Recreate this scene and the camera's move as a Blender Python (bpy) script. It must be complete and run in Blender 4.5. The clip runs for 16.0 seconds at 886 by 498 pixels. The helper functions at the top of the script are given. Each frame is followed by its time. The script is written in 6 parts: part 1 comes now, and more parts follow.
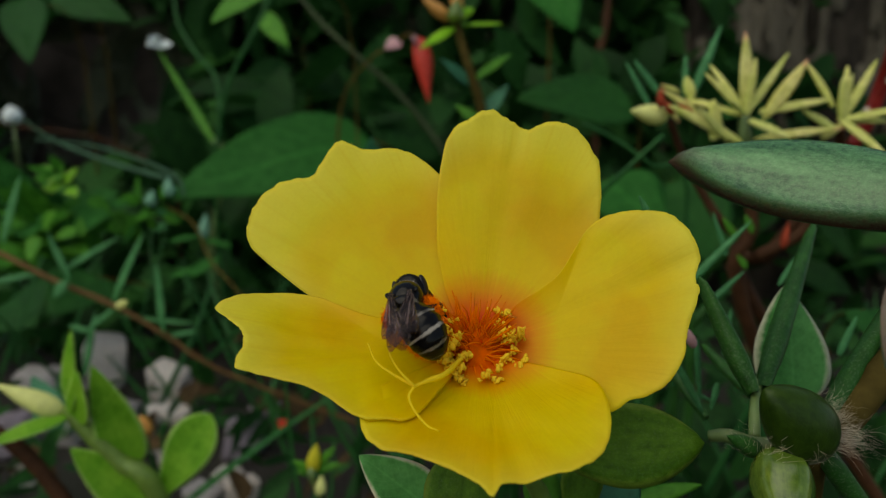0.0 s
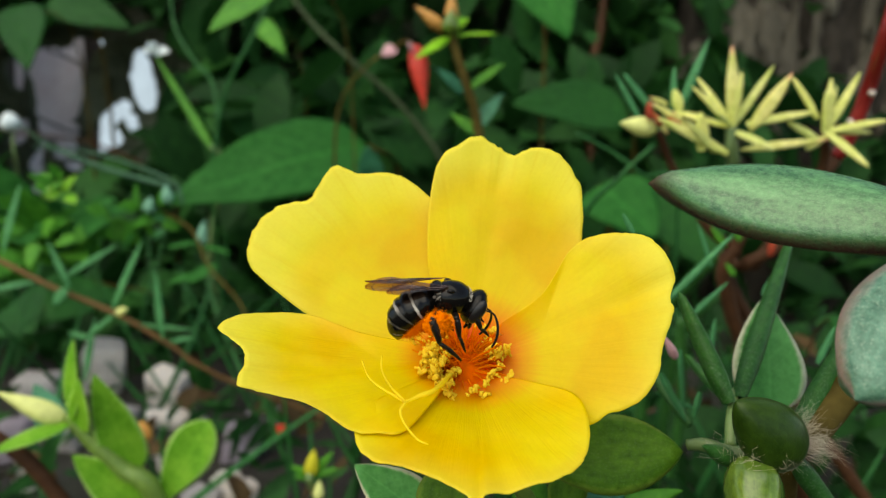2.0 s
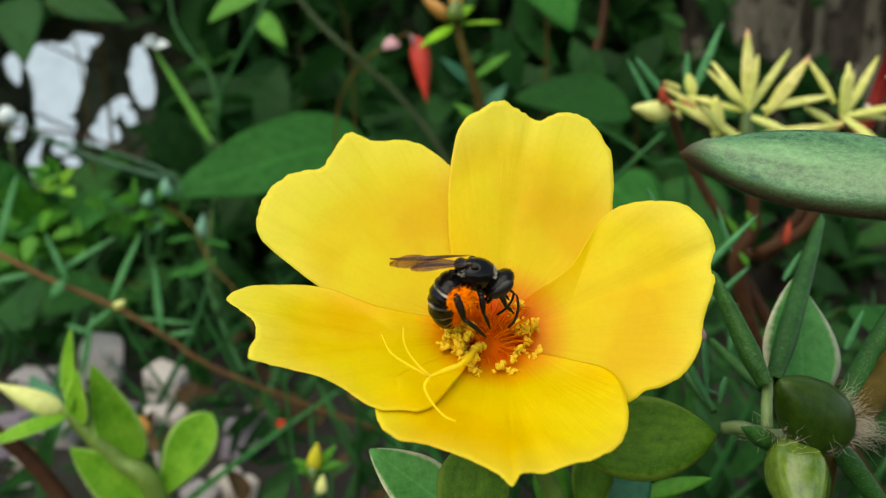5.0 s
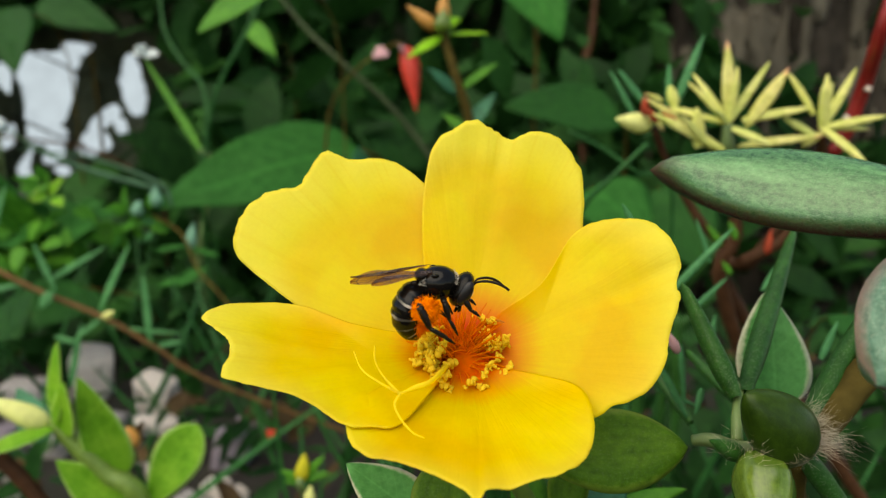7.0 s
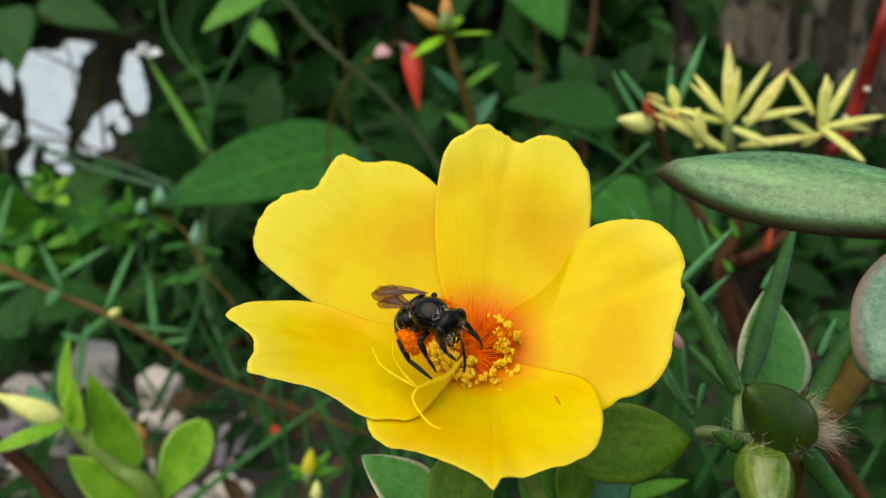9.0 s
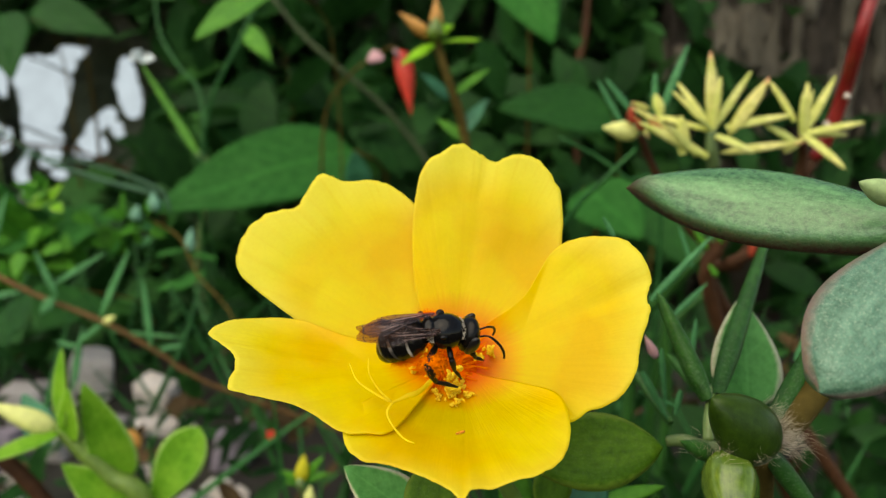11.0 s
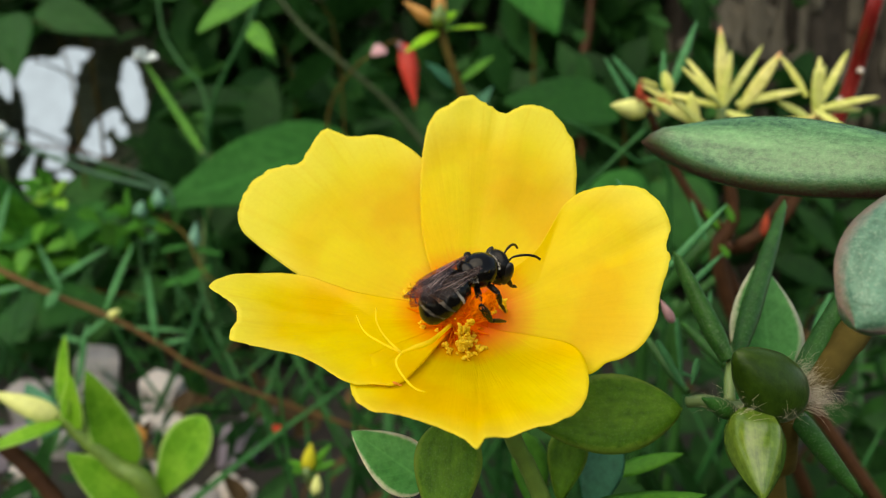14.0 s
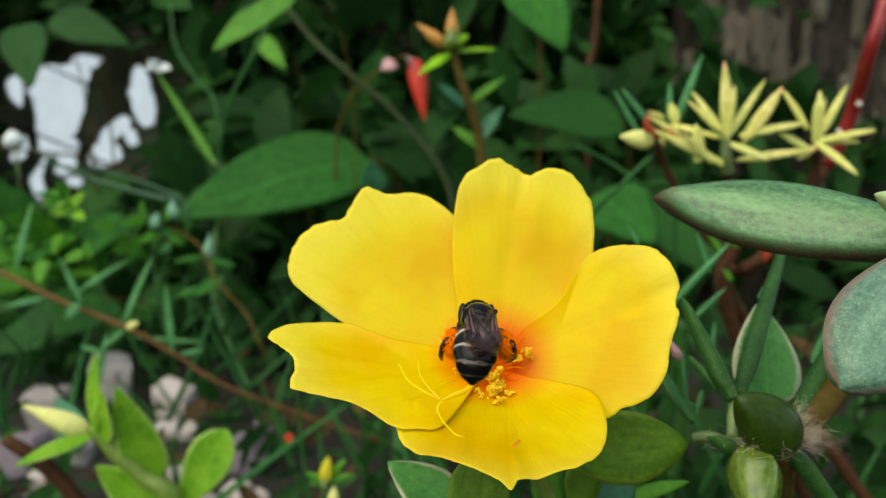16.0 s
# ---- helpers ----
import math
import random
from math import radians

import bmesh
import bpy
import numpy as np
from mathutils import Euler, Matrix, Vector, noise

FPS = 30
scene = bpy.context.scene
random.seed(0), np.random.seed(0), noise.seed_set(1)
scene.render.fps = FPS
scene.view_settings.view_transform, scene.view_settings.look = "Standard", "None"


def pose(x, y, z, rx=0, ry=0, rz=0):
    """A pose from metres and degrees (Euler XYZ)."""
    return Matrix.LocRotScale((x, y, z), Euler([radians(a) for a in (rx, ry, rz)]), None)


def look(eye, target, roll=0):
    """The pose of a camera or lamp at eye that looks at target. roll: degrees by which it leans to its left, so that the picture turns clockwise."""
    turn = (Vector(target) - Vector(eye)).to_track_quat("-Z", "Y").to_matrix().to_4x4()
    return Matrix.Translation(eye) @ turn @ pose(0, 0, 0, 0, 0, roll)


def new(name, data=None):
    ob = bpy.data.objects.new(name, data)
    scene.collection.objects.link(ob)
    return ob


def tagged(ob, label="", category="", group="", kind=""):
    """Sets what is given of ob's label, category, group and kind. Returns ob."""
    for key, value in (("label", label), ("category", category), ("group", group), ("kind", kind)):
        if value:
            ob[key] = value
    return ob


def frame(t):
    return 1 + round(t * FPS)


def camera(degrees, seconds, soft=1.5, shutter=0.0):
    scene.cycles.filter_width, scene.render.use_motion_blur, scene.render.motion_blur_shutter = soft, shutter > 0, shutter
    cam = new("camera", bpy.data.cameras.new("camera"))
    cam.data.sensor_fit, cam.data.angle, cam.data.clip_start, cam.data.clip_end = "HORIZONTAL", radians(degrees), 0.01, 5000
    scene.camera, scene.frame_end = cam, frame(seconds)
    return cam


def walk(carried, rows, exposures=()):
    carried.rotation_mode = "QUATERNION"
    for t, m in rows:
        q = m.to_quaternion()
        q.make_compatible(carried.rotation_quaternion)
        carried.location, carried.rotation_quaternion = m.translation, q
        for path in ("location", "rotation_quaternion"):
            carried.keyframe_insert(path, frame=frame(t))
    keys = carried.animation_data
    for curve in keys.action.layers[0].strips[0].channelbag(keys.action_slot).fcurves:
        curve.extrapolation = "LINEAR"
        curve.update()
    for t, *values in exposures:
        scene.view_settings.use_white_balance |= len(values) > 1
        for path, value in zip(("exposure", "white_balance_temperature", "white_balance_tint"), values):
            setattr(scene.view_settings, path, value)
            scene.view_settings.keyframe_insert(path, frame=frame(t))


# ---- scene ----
# All lengths in the bed's own frame are centimetres from the first eye: x right, y away, z up, the axes leaning 8 degrees forward.
cam = camera(66.0, 16.0, soft=1.2)
cam.data.dof.use_dof, cam.data.dof.focus_distance, cam.data.dof.aperture_fstop = True, 0.060, 33.0
BED = pose(0, 0, 0.16, -8, 0, 0)
ROWS = [
    (0.0, 0.0000, 0.0000, 0.0000, 0.00, 0.00, -0.00),
    (0.5, -0.0827, 0.0346, 0.0160, -0.03, -0.10, -0.06),
    (1.0, 0.0885, -0.4361, 0.2663, -0.21, 0.19, 0.01),
    (1.5, -0.0431, -0.4530, 0.2677, -0.26, 0.22, 0.13),
    (2.0, 0.0716, -0.3582, 0.1847, -0.21, 0.16, 0.21),
    (2.5, 0.0468, -0.1669, 0.0159, -0.09, -0.20, 0.20),
    (3.0, 0.1013, -0.6211, 0.2293, -0.24, 0.13, 0.07),
    (3.5, 0.0344, -0.5329, 0.1875, -0.21, 0.09, 0.13),
    (4.0, -0.0283, -0.1095, -0.0223, -0.29, 0.05, 0.12),
    (6.5, -0.2697, 0.0893, -0.1118, -0.63, 0.42, 0.25),
    (7.0, 0.0345, -0.0704, 0.0082, -0.92, 0.65, 0.36),
    (7.5, 0.0322, -0.7616, 0.2867, -0.92, 0.93, 0.29),
    (8.0, -0.0152, -0.6760, 0.1996, -0.87, 0.77, 0.48),
    (8.2, -0.0069, -0.4803, 0.0687, -0.96, 0.68, 0.37),
    (10.3, -0.2773, -0.2773, 0.0171, -1.06, 0.33, 0.82),
    (10.5, -0.0382, -0.4464, 0.1225, -1.13, 0.51, 0.89),
    (11.0, 0.1147, -0.5540, 0.1904, -1.15, 0.50, 0.91),
    (11.5, 0.2932, -0.4919, -0.0357, -1.14, 0.19, 0.81),
    (12.0, 0.2194, -0.2190, -0.2089, -1.19, 0.23, 0.92),
    (12.5, 0.0704, 0.0632, -0.3048, -1.15, 0.34, 1.03),
    (13.0, 0.0227, -0.3527, -0.1080, -1.26, 0.64, 1.01),
    (13.5, 0.2693, -0.4098, -0.0790, -1.02, 0.65, 1.21),
    (14.0, 0.0661, -0.2881, -0.2906, -0.73, 0.67, 1.46),
    (14.5, 0.0634, -0.1219, -0.3389, -0.76, 0.90, 1.39),
    (15.0, -0.1047, -0.5685, 0.0122, -0.66, 1.13, 1.28),
    (15.5, -0.1672, -1.1400, 0.3647, -0.72, 1.29, 0.96),
    (16.0, -0.2328, -1.0312, 0.2343, -0.47, 0.90, 1.16),
]
EXPOSURES = [(0.0, -0.15, 7700, 4), (0.3, 0.2, 7700, 4), (0.6, 0.62, 7700, 4), (1.0, 0.88, 7700, 4), (4.2, 0.88, 7700, 4), (6.5, 0.88, 8300, 7), (14.5, 0.88, 8300, 7), (16.0, 0.88, 8100, 6)]
walk(cam, [(t, BED @ pose(0.01 * x, 0.01 * y, 0.01 * z, 90 + pitch, roll, yaw)) for t, x, y, z, yaw, pitch, roll in ROWS], EXPOSURES)

# ---- sky and sun ----
world = bpy.data.worlds.new("world")
scene.world = world
world.use_nodes = True
sky = world.node_tree.nodes.new("ShaderNodeTexSky")
sky.sky_type, sky.sun_disc = "NISHITA", False
sky.sun_elevation, sky.sun_rotation = radians(58), radians(215)
world.node_tree.links.new(sky.outputs[0], world.node_tree.nodes["Background"].inputs[0])
world.node_tree.nodes["Background"].inputs[1].default_value = 0.13
sun = new("sun", bpy.data.lights.new("sun", "SUN"))
sun.data.energy, sun.data.angle, sun.data.color = 1.6, radians(80), (1.0, 0.96, 0.88)
sun.matrix_world = look((-0.6, -0.8, 1.7), (0, 0.05, 0.15))

# ---- materials ----
def shader(name):
    m = bpy.data.materials.new(name)
    m.use_nodes = True
    t = m.node_tree
    t.nodes.clear()
    return m, t


def node(t, kind, **values):
    n = t.nodes.new(kind)
    for key, v in values.items():
        n.inputs[key.replace("_", " ")].default_value = v
    return n


def noise_tex(t, scale, detail=4.0, rough=0.55, coord="Object", stretch=None):
    tc = node(t, "ShaderNodeTexCoord")
    n = node(t, "ShaderNodeTexNoise", Scale=scale, Detail=detail, Roughness=rough)
    if stretch:
        mp = node(t, "ShaderNodeMapping", Scale=stretch)
        t.links.new(tc.outputs[coord], mp.inputs[0])
        t.links.new(mp.outputs[0], n.inputs["Vector"])
    else:
        t.links.new(tc.outputs[coord], n.inputs["Vector"])
    return n.outputs["Fac"]


def ramp(t, source, stops):
    r = node(t, "ShaderNodeValToRGB")
    e = r.color_ramp.elements
    while len(e) < len(stops):
        e.new(0.5)
    for k, (at_, c) in zip(e, stops):
        k.position, k.color = at_, (*c, 1)
    t.links.new(source, r.inputs[0])
    return r.outputs[0]


def mix(t, fac, a, b, how="MIX"):
    m = node(t, "ShaderNodeMix")
    m.data_type, m.blend_type = "RGBA", how
    for value, slot in ((fac, 0), (a, 6), (b, 7)):
        if isinstance(value, (int, float)):
            m.inputs[slot].default_value = value
        elif isinstance(value, tuple):
            m.inputs[slot].default_value = (*value, 1)
        else:
            t.links.new(value, m.inputs[slot])
    return m.outputs[2]


def scaled(c, k):
    return tuple(min(1.0, v * k) for v in c)


def math_node(t, op, a, b=0.0):
    m = node(t, "ShaderNodeMath")
    m.operation = op
    for value, slot in ((a, 0), (b, 1)):
        if isinstance(value, (int, float)):
            m.inputs[slot].default_value = value
        else:
            t.links.new(value, m.inputs[slot])
    return m.outputs[0]


def finish(m, t, colour, rough=0.5, bump=None, height=0.3, dist=0.0002, through_light=0.0, tint=None, metal=0.0, coat=0.0, spec=0.5):
    """Closes a material: a principled surface, with some light let through for leaves and petals."""
    p = node(t, "ShaderNodeBsdfPrincipled", Roughness=rough, Metallic=metal)
    p.inputs["Coat Weight"].default_value = coat
    p.inputs["Specular IOR Level"].default_value = spec
    if isinstance(colour, tuple):
        p.inputs["Base Color"].default_value = (*colour, 1)
    else:
        t.links.new(colour, p.inputs["Base Color"])
    out = node(t, "ShaderNodeOutputMaterial")
    if bump is not None:
        b = node(t, "ShaderNodeBump", Strength=height, Distance=dist)
        t.links.new(bump, b.inputs["Height"])
        t.links.new(b.outputs[0], p.inputs["Normal"])
    if through_light:
        tr = node(t, "ShaderNodeBsdfTranslucent")
        if isinstance(colour, tuple):
            tr.inputs[0].default_value = (*(tint or colour), 1)
        else:
            t.links.new(colour, tr.inputs[0])
        mx = node(t, "ShaderNodeMixShader", Fac=through_light)
        t.links.new(p.outputs[0], mx.inputs[1])
        t.links.new(tr.outputs[0], mx.inputs[2])
        t.links.new(mx.outputs[0], out.inputs[0])
    else:
        t.links.new(p.outputs[0], out.inputs[0])
    return m


def uv_axis(t, axis):
    tc = node(t, "ShaderNodeTexCoord")
    s = node(t, "ShaderNodeSeparateXYZ")
    t.links.new(tc.outputs["UV"], s.inputs[0])
    return s.outputs[axis]


def leaf_material(name, base, light=None, rim=None, rough=0.45, speck=0.0, sheer=0.12, vein=0.0, tip=None, island=False, grain=900, spec=0.3, streak=None, relief=0.3):
    """Leaf green with mottling at two scales; rim colours the margin, tip the point, vein the midrib and side veins."""
    m, t = shader(name)
    light = light or scaled(base, 1.7)
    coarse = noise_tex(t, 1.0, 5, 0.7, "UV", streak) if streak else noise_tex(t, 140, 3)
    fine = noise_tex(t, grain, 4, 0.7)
    # Streaked leaves and buds: sheen along the middle is painted into the colour.
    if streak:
        mid_sheen = math_node(t, "SUBTRACT", 0.5, math_node(t, "ABSOLUTE", math_node(t, "SUBTRACT", uv_axis(t, 0), 0.5)))
        coarse = math_node(t, "ADD", coarse, math_node(t, "MULTIPLY", math_node(t, "SUBTRACT", mid_sheen, 0.30), 0.35))
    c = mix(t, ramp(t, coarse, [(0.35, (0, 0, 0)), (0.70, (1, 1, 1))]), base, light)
    c = mix(t, 0.35, c, ramp(t, fine, [(0.3, scaled(base, 0.5)), (0.7, scaled(light, 1.3))]))
    if speck:
        c = mix(t, math_node(t, "MULTIPLY", ramp(t, noise_tex(t, 5200, 2, 0.5), [(0.54, (0, 0, 0)), (0.70, (1, 1, 1))]), speck), c, (0.55, 0.62, 0.5))
    if vein:
        u = math_node(t, "ABSOLUTE", math_node(t, "SUBTRACT", uv_axis(t, 0), 0.5))
        mid = ramp(t, u, [(0.0, (1, 1, 1)), (0.035, (0, 0, 0))])
        wave = math_node(t, "SINE", math_node(t, "MULTIPLY", math_node(t, "SUBTRACT", uv_axis(t, 1), math_node(t, "MULTIPLY", u, 0.55)), 60.0))
        side = ramp(t, wave, [(0.93, (0, 0, 0)), (1.0, (0.6, 0.6, 0.6))])
        c = mix(t, math_node(t, "MULTIPLY", math_node(t, "MAXIMUM", mid, side), vein), c, scaled(light, 1.6))
    if rim:
        u = math_node(t, "ABSOLUTE", math_node(t, "SUBTRACT", uv_axis(t, 0), 0.5))
        u = math_node(t, "ADD", u, math_node(t, "MULTIPLY", math_node(t, "SUBTRACT", fine, 0.5), 0.12))
        c = mix(t, ramp(t, u, [(0.40, (0, 0, 0)), (0.49, (1, 1, 1))]), c, rim)
    if tip:
        c = mix(t, ramp(t, uv_axis(t, 1), [(0.84, (0, 0, 0)), (1.0, (1, 1, 1))]), c, tip)
    if island:
        g = node(t, "ShaderNodeNewGeometry")
        c = mix(t, 1.0, c, ramp(t, g.outputs["Random Per Island"], [(0.0, (0.35, 0.4, 0.35)), (0.5, (0.7, 0.75, 0.7)), (0.85, (1.1, 1.1, 1.0)), (1.0, (1.6, 1.5, 1.2))]), "MULTIPLY")
    else:
        o = node(t, "ShaderNodeObjectInfo")
        c = mix(t, 1.0, c, ramp(t, o.outputs["Random"], [(0.0, (0.8, 0.85, 0.8)), (1.0, (1.15, 1.12, 1.0))]), "MULTIPLY")
    return finish(m, t, c, rough, fine, relief, 0.0003 if relief > 0.5 else 0.0002, sheer, spec=spec)


def plain(name, base, var=0.3, scale=600, rough=0.6, bump=0.3, dist=0.0002, sheer=0.0, coat=0.0, spec=0.5, stretch=None, metal=0.0):
    m, t = shader(name)
    a = noise_tex(t, scale, 4, 0.6, stretch=stretch)
    b = noise_tex(t, scale * 0.15, 3, 0.5)
    c = mix(t, ramp(t, a, [(0.3, (0, 0, 0)), (0.7, (1, 1, 1))]), scaled(base, 1 - var), scaled(base, 1 + var))
    c = mix(t, 0.4, c, ramp(t, b, [(0.35, scaled(base, 1 - var)), (0.65, scaled(base, 1 + var))]))
    return finish(m, t, c, rough, a, bump, dist, sheer, coat=coat, spec=spec, metal=metal)


def petal_material():
    """Yellow petal: orange throat, golden tone halfway out with some hollow shade painted in, lemon margin, fine radial
    veins.
    """
    m, t = shader("petal")
    v = uv_axis(t, 1)
    edge = node(t, "ShaderNodeUVMap")
    edge.uv_map = "margin"
    split = node(t, "ShaderNodeSeparateXYZ")
    t.links.new(edge.outputs[0], split.inputs[0])
    rim = split.outputs[1]
    streak = noise_tex(t, 1.0, 4, 0.6, "UV", (60, 2.0, 1))
    veins = noise_tex(t, 1.0, 2, 0.5, "UV", (150, 3.0, 1))
    blotch = noise_tex(t, 1.0, 3, 0.5, "UV", (3.2, 2.6, 1))
    c = ramp(t, math_node(t, "ADD", v, math_node(t, "MULTIPLY", math_node(t, "SUBTRACT", streak, 0.5), 0.08)),
             [(0.11, (0.88, 0.10, 0.001)), (0.17, (0.88, 0.21, 0.001)), (0.24, (0.87, 0.42, 0.002)), (0.33, (0.86, 0.66, 0.006)), (0.80, (0.86, 0.725, 0.014)), (1.0, (0.87, 0.77, 0.04))])
    # Golden tone: partly the petal's own, partly shade of its hollows painted in.
    gold_shade = math_node(t, "MULTIPLY", ramp(t, v, [(0.30, (0, 0, 0)), (0.50, (1, 1, 1)), (0.72, (1, 1, 1)), (0.95, (0, 0, 0))]), ramp(t, blotch, [(0.38, (0, 0, 0)), (0.60, (0.95, 0.95, 0.95))]))
    c = mix(t, gold_shade, c, (0.83, 0.55, 0.002))
    pale = math_node(t, "ADD", rim, math_node(t, "MULTIPLY", math_node(t, "SUBTRACT", blotch, 0.5), 0.35))
    pale = math_node(t, "MULTIPLY", ramp(t, pale, [(0.70, (0, 0, 0)), (1.0, (0.5, 0.5, 0.5))]), ramp(t, v, [(0.55, (0, 0, 0)), (0.85, (1, 1, 1))]))
    c = mix(t, pale, c, (0.90, 0.80, 0.11))
    c = mix(t, 1.0, c, ramp(t, noise_tex(t, 2600, 3, 0.6), [(0.3, (1.0, 1.0, 1.0)), (0.7, (1.03, 1.04, 1.1))]), "MULTIPLY")
    c = mix(t, ramp(t, streak, [(0.35, (0.16, 0.16, 0.16)), (0.5, (0, 0, 0))]), c, (0.80, 0.56, 0.004))
    height = math_node(t, "ADD", math_node(t, "ADD", streak, math_node(t, "MULTIPLY", veins, 0.5)), math_node(t, "MULTIPLY", noise_tex(t, 2200, 3, 0.6), 0.35))
    return finish(m, t, c, 0.48, height, 0.22, 0.00025, 0.48, spec=0.28)


def abdomen_material():
    """Black chitin with pale hair bands at the rear edge of the segments."""
    m, t = shader("abdomen")
    v = uv_axis(t, 1)
    ragged = noise_tex(t, 1800, 4, 0.7)
    w = math_node(t, "ADD", v, math_node(t, "MULTIPLY", math_node(t, "SUBTRACT", ragged, 0.5), 0.06))
    k = (0, 0, 0)
    stops = []
    for place, wide, strong in ((0.30, 0.024, 0.72), (0.50, 0.019, 0.6), (0.675, 0.014, 0.45), (0.82, 0.010, 0.25)):
        stops += [(place - 0.012, k), (place, (strong, strong, strong)), (place + wide, (strong, strong, strong)), (place + wide + 0.012, k)]
    band = ramp(t, w, stops)
    broken = ramp(t, noise_tex(t, 500, 2, 0.5), [(0.40, (0.12, 0.12, 0.12)), (0.58, (1, 1, 1))])
    band = math_node(t, "MULTIPLY", band, broken)
    c = mix(t, band, (0.004, 0.0035, 0.003), (0.62, 0.56, 0.48))
    return finish(m, t, c, 0.2, ragged, 0.12, 0.00006, spec=0.2)


def wing_material():
    """Smoky membrane, red-brown at the hinge, clear towards the end, with lengthwise veins and painted pinkish sheen.
    """
    m, t = shader("wing_membrane")
    u, v = uv_axis(t, 0), uv_axis(t, 1)
    bend = math_node(t, "MULTIPLY", noise_tex(t, 1.6, 2, 0.5, "UV"), 0.5)
    rib = math_node(t, "SINE", math_node(t, "MULTIPLY", math_node(t, "ADD", v, bend), 34.0))
    cross = math_node(t, "SINE", math_node(t, "MULTIPLY", math_node(t, "ADD", u, bend), 9.0))
    vein = math_node(t, "MAXIMUM", ramp(t, rib, [(0.90, (0, 0, 0)), (0.99, (1, 1, 1))]), ramp(t, cross, [(0.975, (0, 0, 0)), (1.0, (1, 1, 1))]))
    c = mix(t, vein, (0.014, 0.008, 0.008), (0.035, 0.016, 0.013))
    # Pinkish streaks painted in for light glancing off the folded wing.
    sheen_streak = ramp(t, noise_tex(t, 1.0, 3, 0.6, "UV", (0.7, 7, 1)), [(0.50, (0, 0, 0)), (0.62, (1, 1, 1))])
    near_hinge = ramp(t, math_node(t, "DIVIDE", u, 3.0), [(0.05, (0.85, 0.85, 0.85)), (0.5, (0.6, 0.6, 0.6)), (0.75, (0.12, 0.12, 0.12))])
    c = mix(t, math_node(t, "MULTIPLY", sheen_streak, near_hinge), c, (0.50, 0.34, 0.31))
    p = node(t, "ShaderNodeBsdfPrincipled", Roughness=0.16)
    p.inputs["Specular IOR Level"].default_value = 0.75
    t.links.new(c, p.inputs["Base Color"])
    crease = node(t, "ShaderNodeBump", Strength=1.0, Distance=0.0003)
    t.links.new(noise_tex(t, 2.5, 4, 0.6, "UV", (1, 5, 1)), crease.inputs["Height"])
    t.links.new(crease.outputs[0], p.inputs["Normal"])
    tr = node(t, "ShaderNodeBsdfTransparent")
    tr.inputs[0].default_value = (0.78, 0.50, 0.36, 1)
    clear = math_node(t, "MULTIPLY", math_node(t, "SUBTRACT", 1.0, vein), ramp(t, math_node(t, "DIVIDE", u, 3.0), [(0.0, (0.5, 0.5, 0.5)), (0.3, (0.36, 0.36, 0.36)), (0.7, (0.38, 0.38, 0.38)), (1.0, (0.8, 0.8, 0.8))]))
    mx = node(t, "ShaderNodeMixShader")
    t.links.new(clear, mx.inputs[0])
    t.links.new(p.outputs[0], mx.inputs[1])
    t.links.new(tr.outputs[0], mx.inputs[2])
    out = node(t, "ShaderNodeOutputMaterial")
    t.links.new(mx.outputs[0], out.inputs[0])
    return m


def ground_material():
    m, t = shader("soil")
    a, b, d = noise_tex(t, 45, 6, 0.65), noise_tex(t, 260, 5, 0.7), noise_tex(t, 9, 3)
    c = ramp(t, a, [(0.3, (0.006, 0.004, 0.003)), (0.58, (0.018, 0.013, 0.009)), (0.76, (0.05, 0.036, 0.026))])
    c = mix(t, ramp(t, d, [(0.45, (0, 0, 0)), (0.6, (0.6, 0.6, 0.6))]), c, (0.02, 0.026, 0.012))
    return finish(m, t, c, 0.9, b, 0.8, 0.004)


def bark_material():
    """Dark furrowed bark with pale beige worn plates."""
    m, t = shader("weathered_bark")
    a = noise_tex(t, 22, 5, 0.6, stretch=(1, 1, 0.3))
    b = noise_tex(t, 140, 4, 0.65, stretch=(1, 1, 0.4))
    c = ramp(t, a, [(0.40, (0.012, 0.010, 0.008)), (0.62, (0.06, 0.05, 0.038))])
    c = mix(t, 0.4, c, ramp(t, b, [(0.35, (0.01, 0.009, 0.008)), (0.7, (0.07, 0.06, 0.05))]))
    return finish(m, t, c, 0.95, a, 1.0, 0.012, spec=0.1)


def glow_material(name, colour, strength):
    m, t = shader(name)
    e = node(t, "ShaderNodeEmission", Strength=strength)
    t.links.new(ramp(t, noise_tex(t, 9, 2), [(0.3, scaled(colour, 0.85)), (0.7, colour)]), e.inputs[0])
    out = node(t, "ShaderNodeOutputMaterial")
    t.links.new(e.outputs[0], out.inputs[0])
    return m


PETAL = petal_material()
FILAMENT = plain("filament", (0.98, 0.27, 0.004), 0.2, 900, 0.6, 0.1, 0.00003, sheer=0.5, spec=0.05)
THROAT = plain("flower_throat", (0.80, 0.12, 0.002), 0.4, 700, 0.7, 0.4, 0.0002, sheer=0.3, spec=0.05)
ANTHER = plain("anther", (1.0, 0.65, 0.045), 0.12, 2200, 0.9, 0.05, 0.00003, sheer=0.3, spec=0.03)
STIGMA = plain("stigma", (0.97, 0.81, 0.06), 0.05, 900, 0.6, 0.1, 0.00003, sheer=0.6, spec=0.03)
# Thick leaves: the pale tone along the middle carries their sheen.
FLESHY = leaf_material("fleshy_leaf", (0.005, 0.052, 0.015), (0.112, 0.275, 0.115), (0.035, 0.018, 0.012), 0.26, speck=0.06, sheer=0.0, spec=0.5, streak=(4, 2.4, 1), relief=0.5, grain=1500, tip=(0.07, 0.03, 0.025))
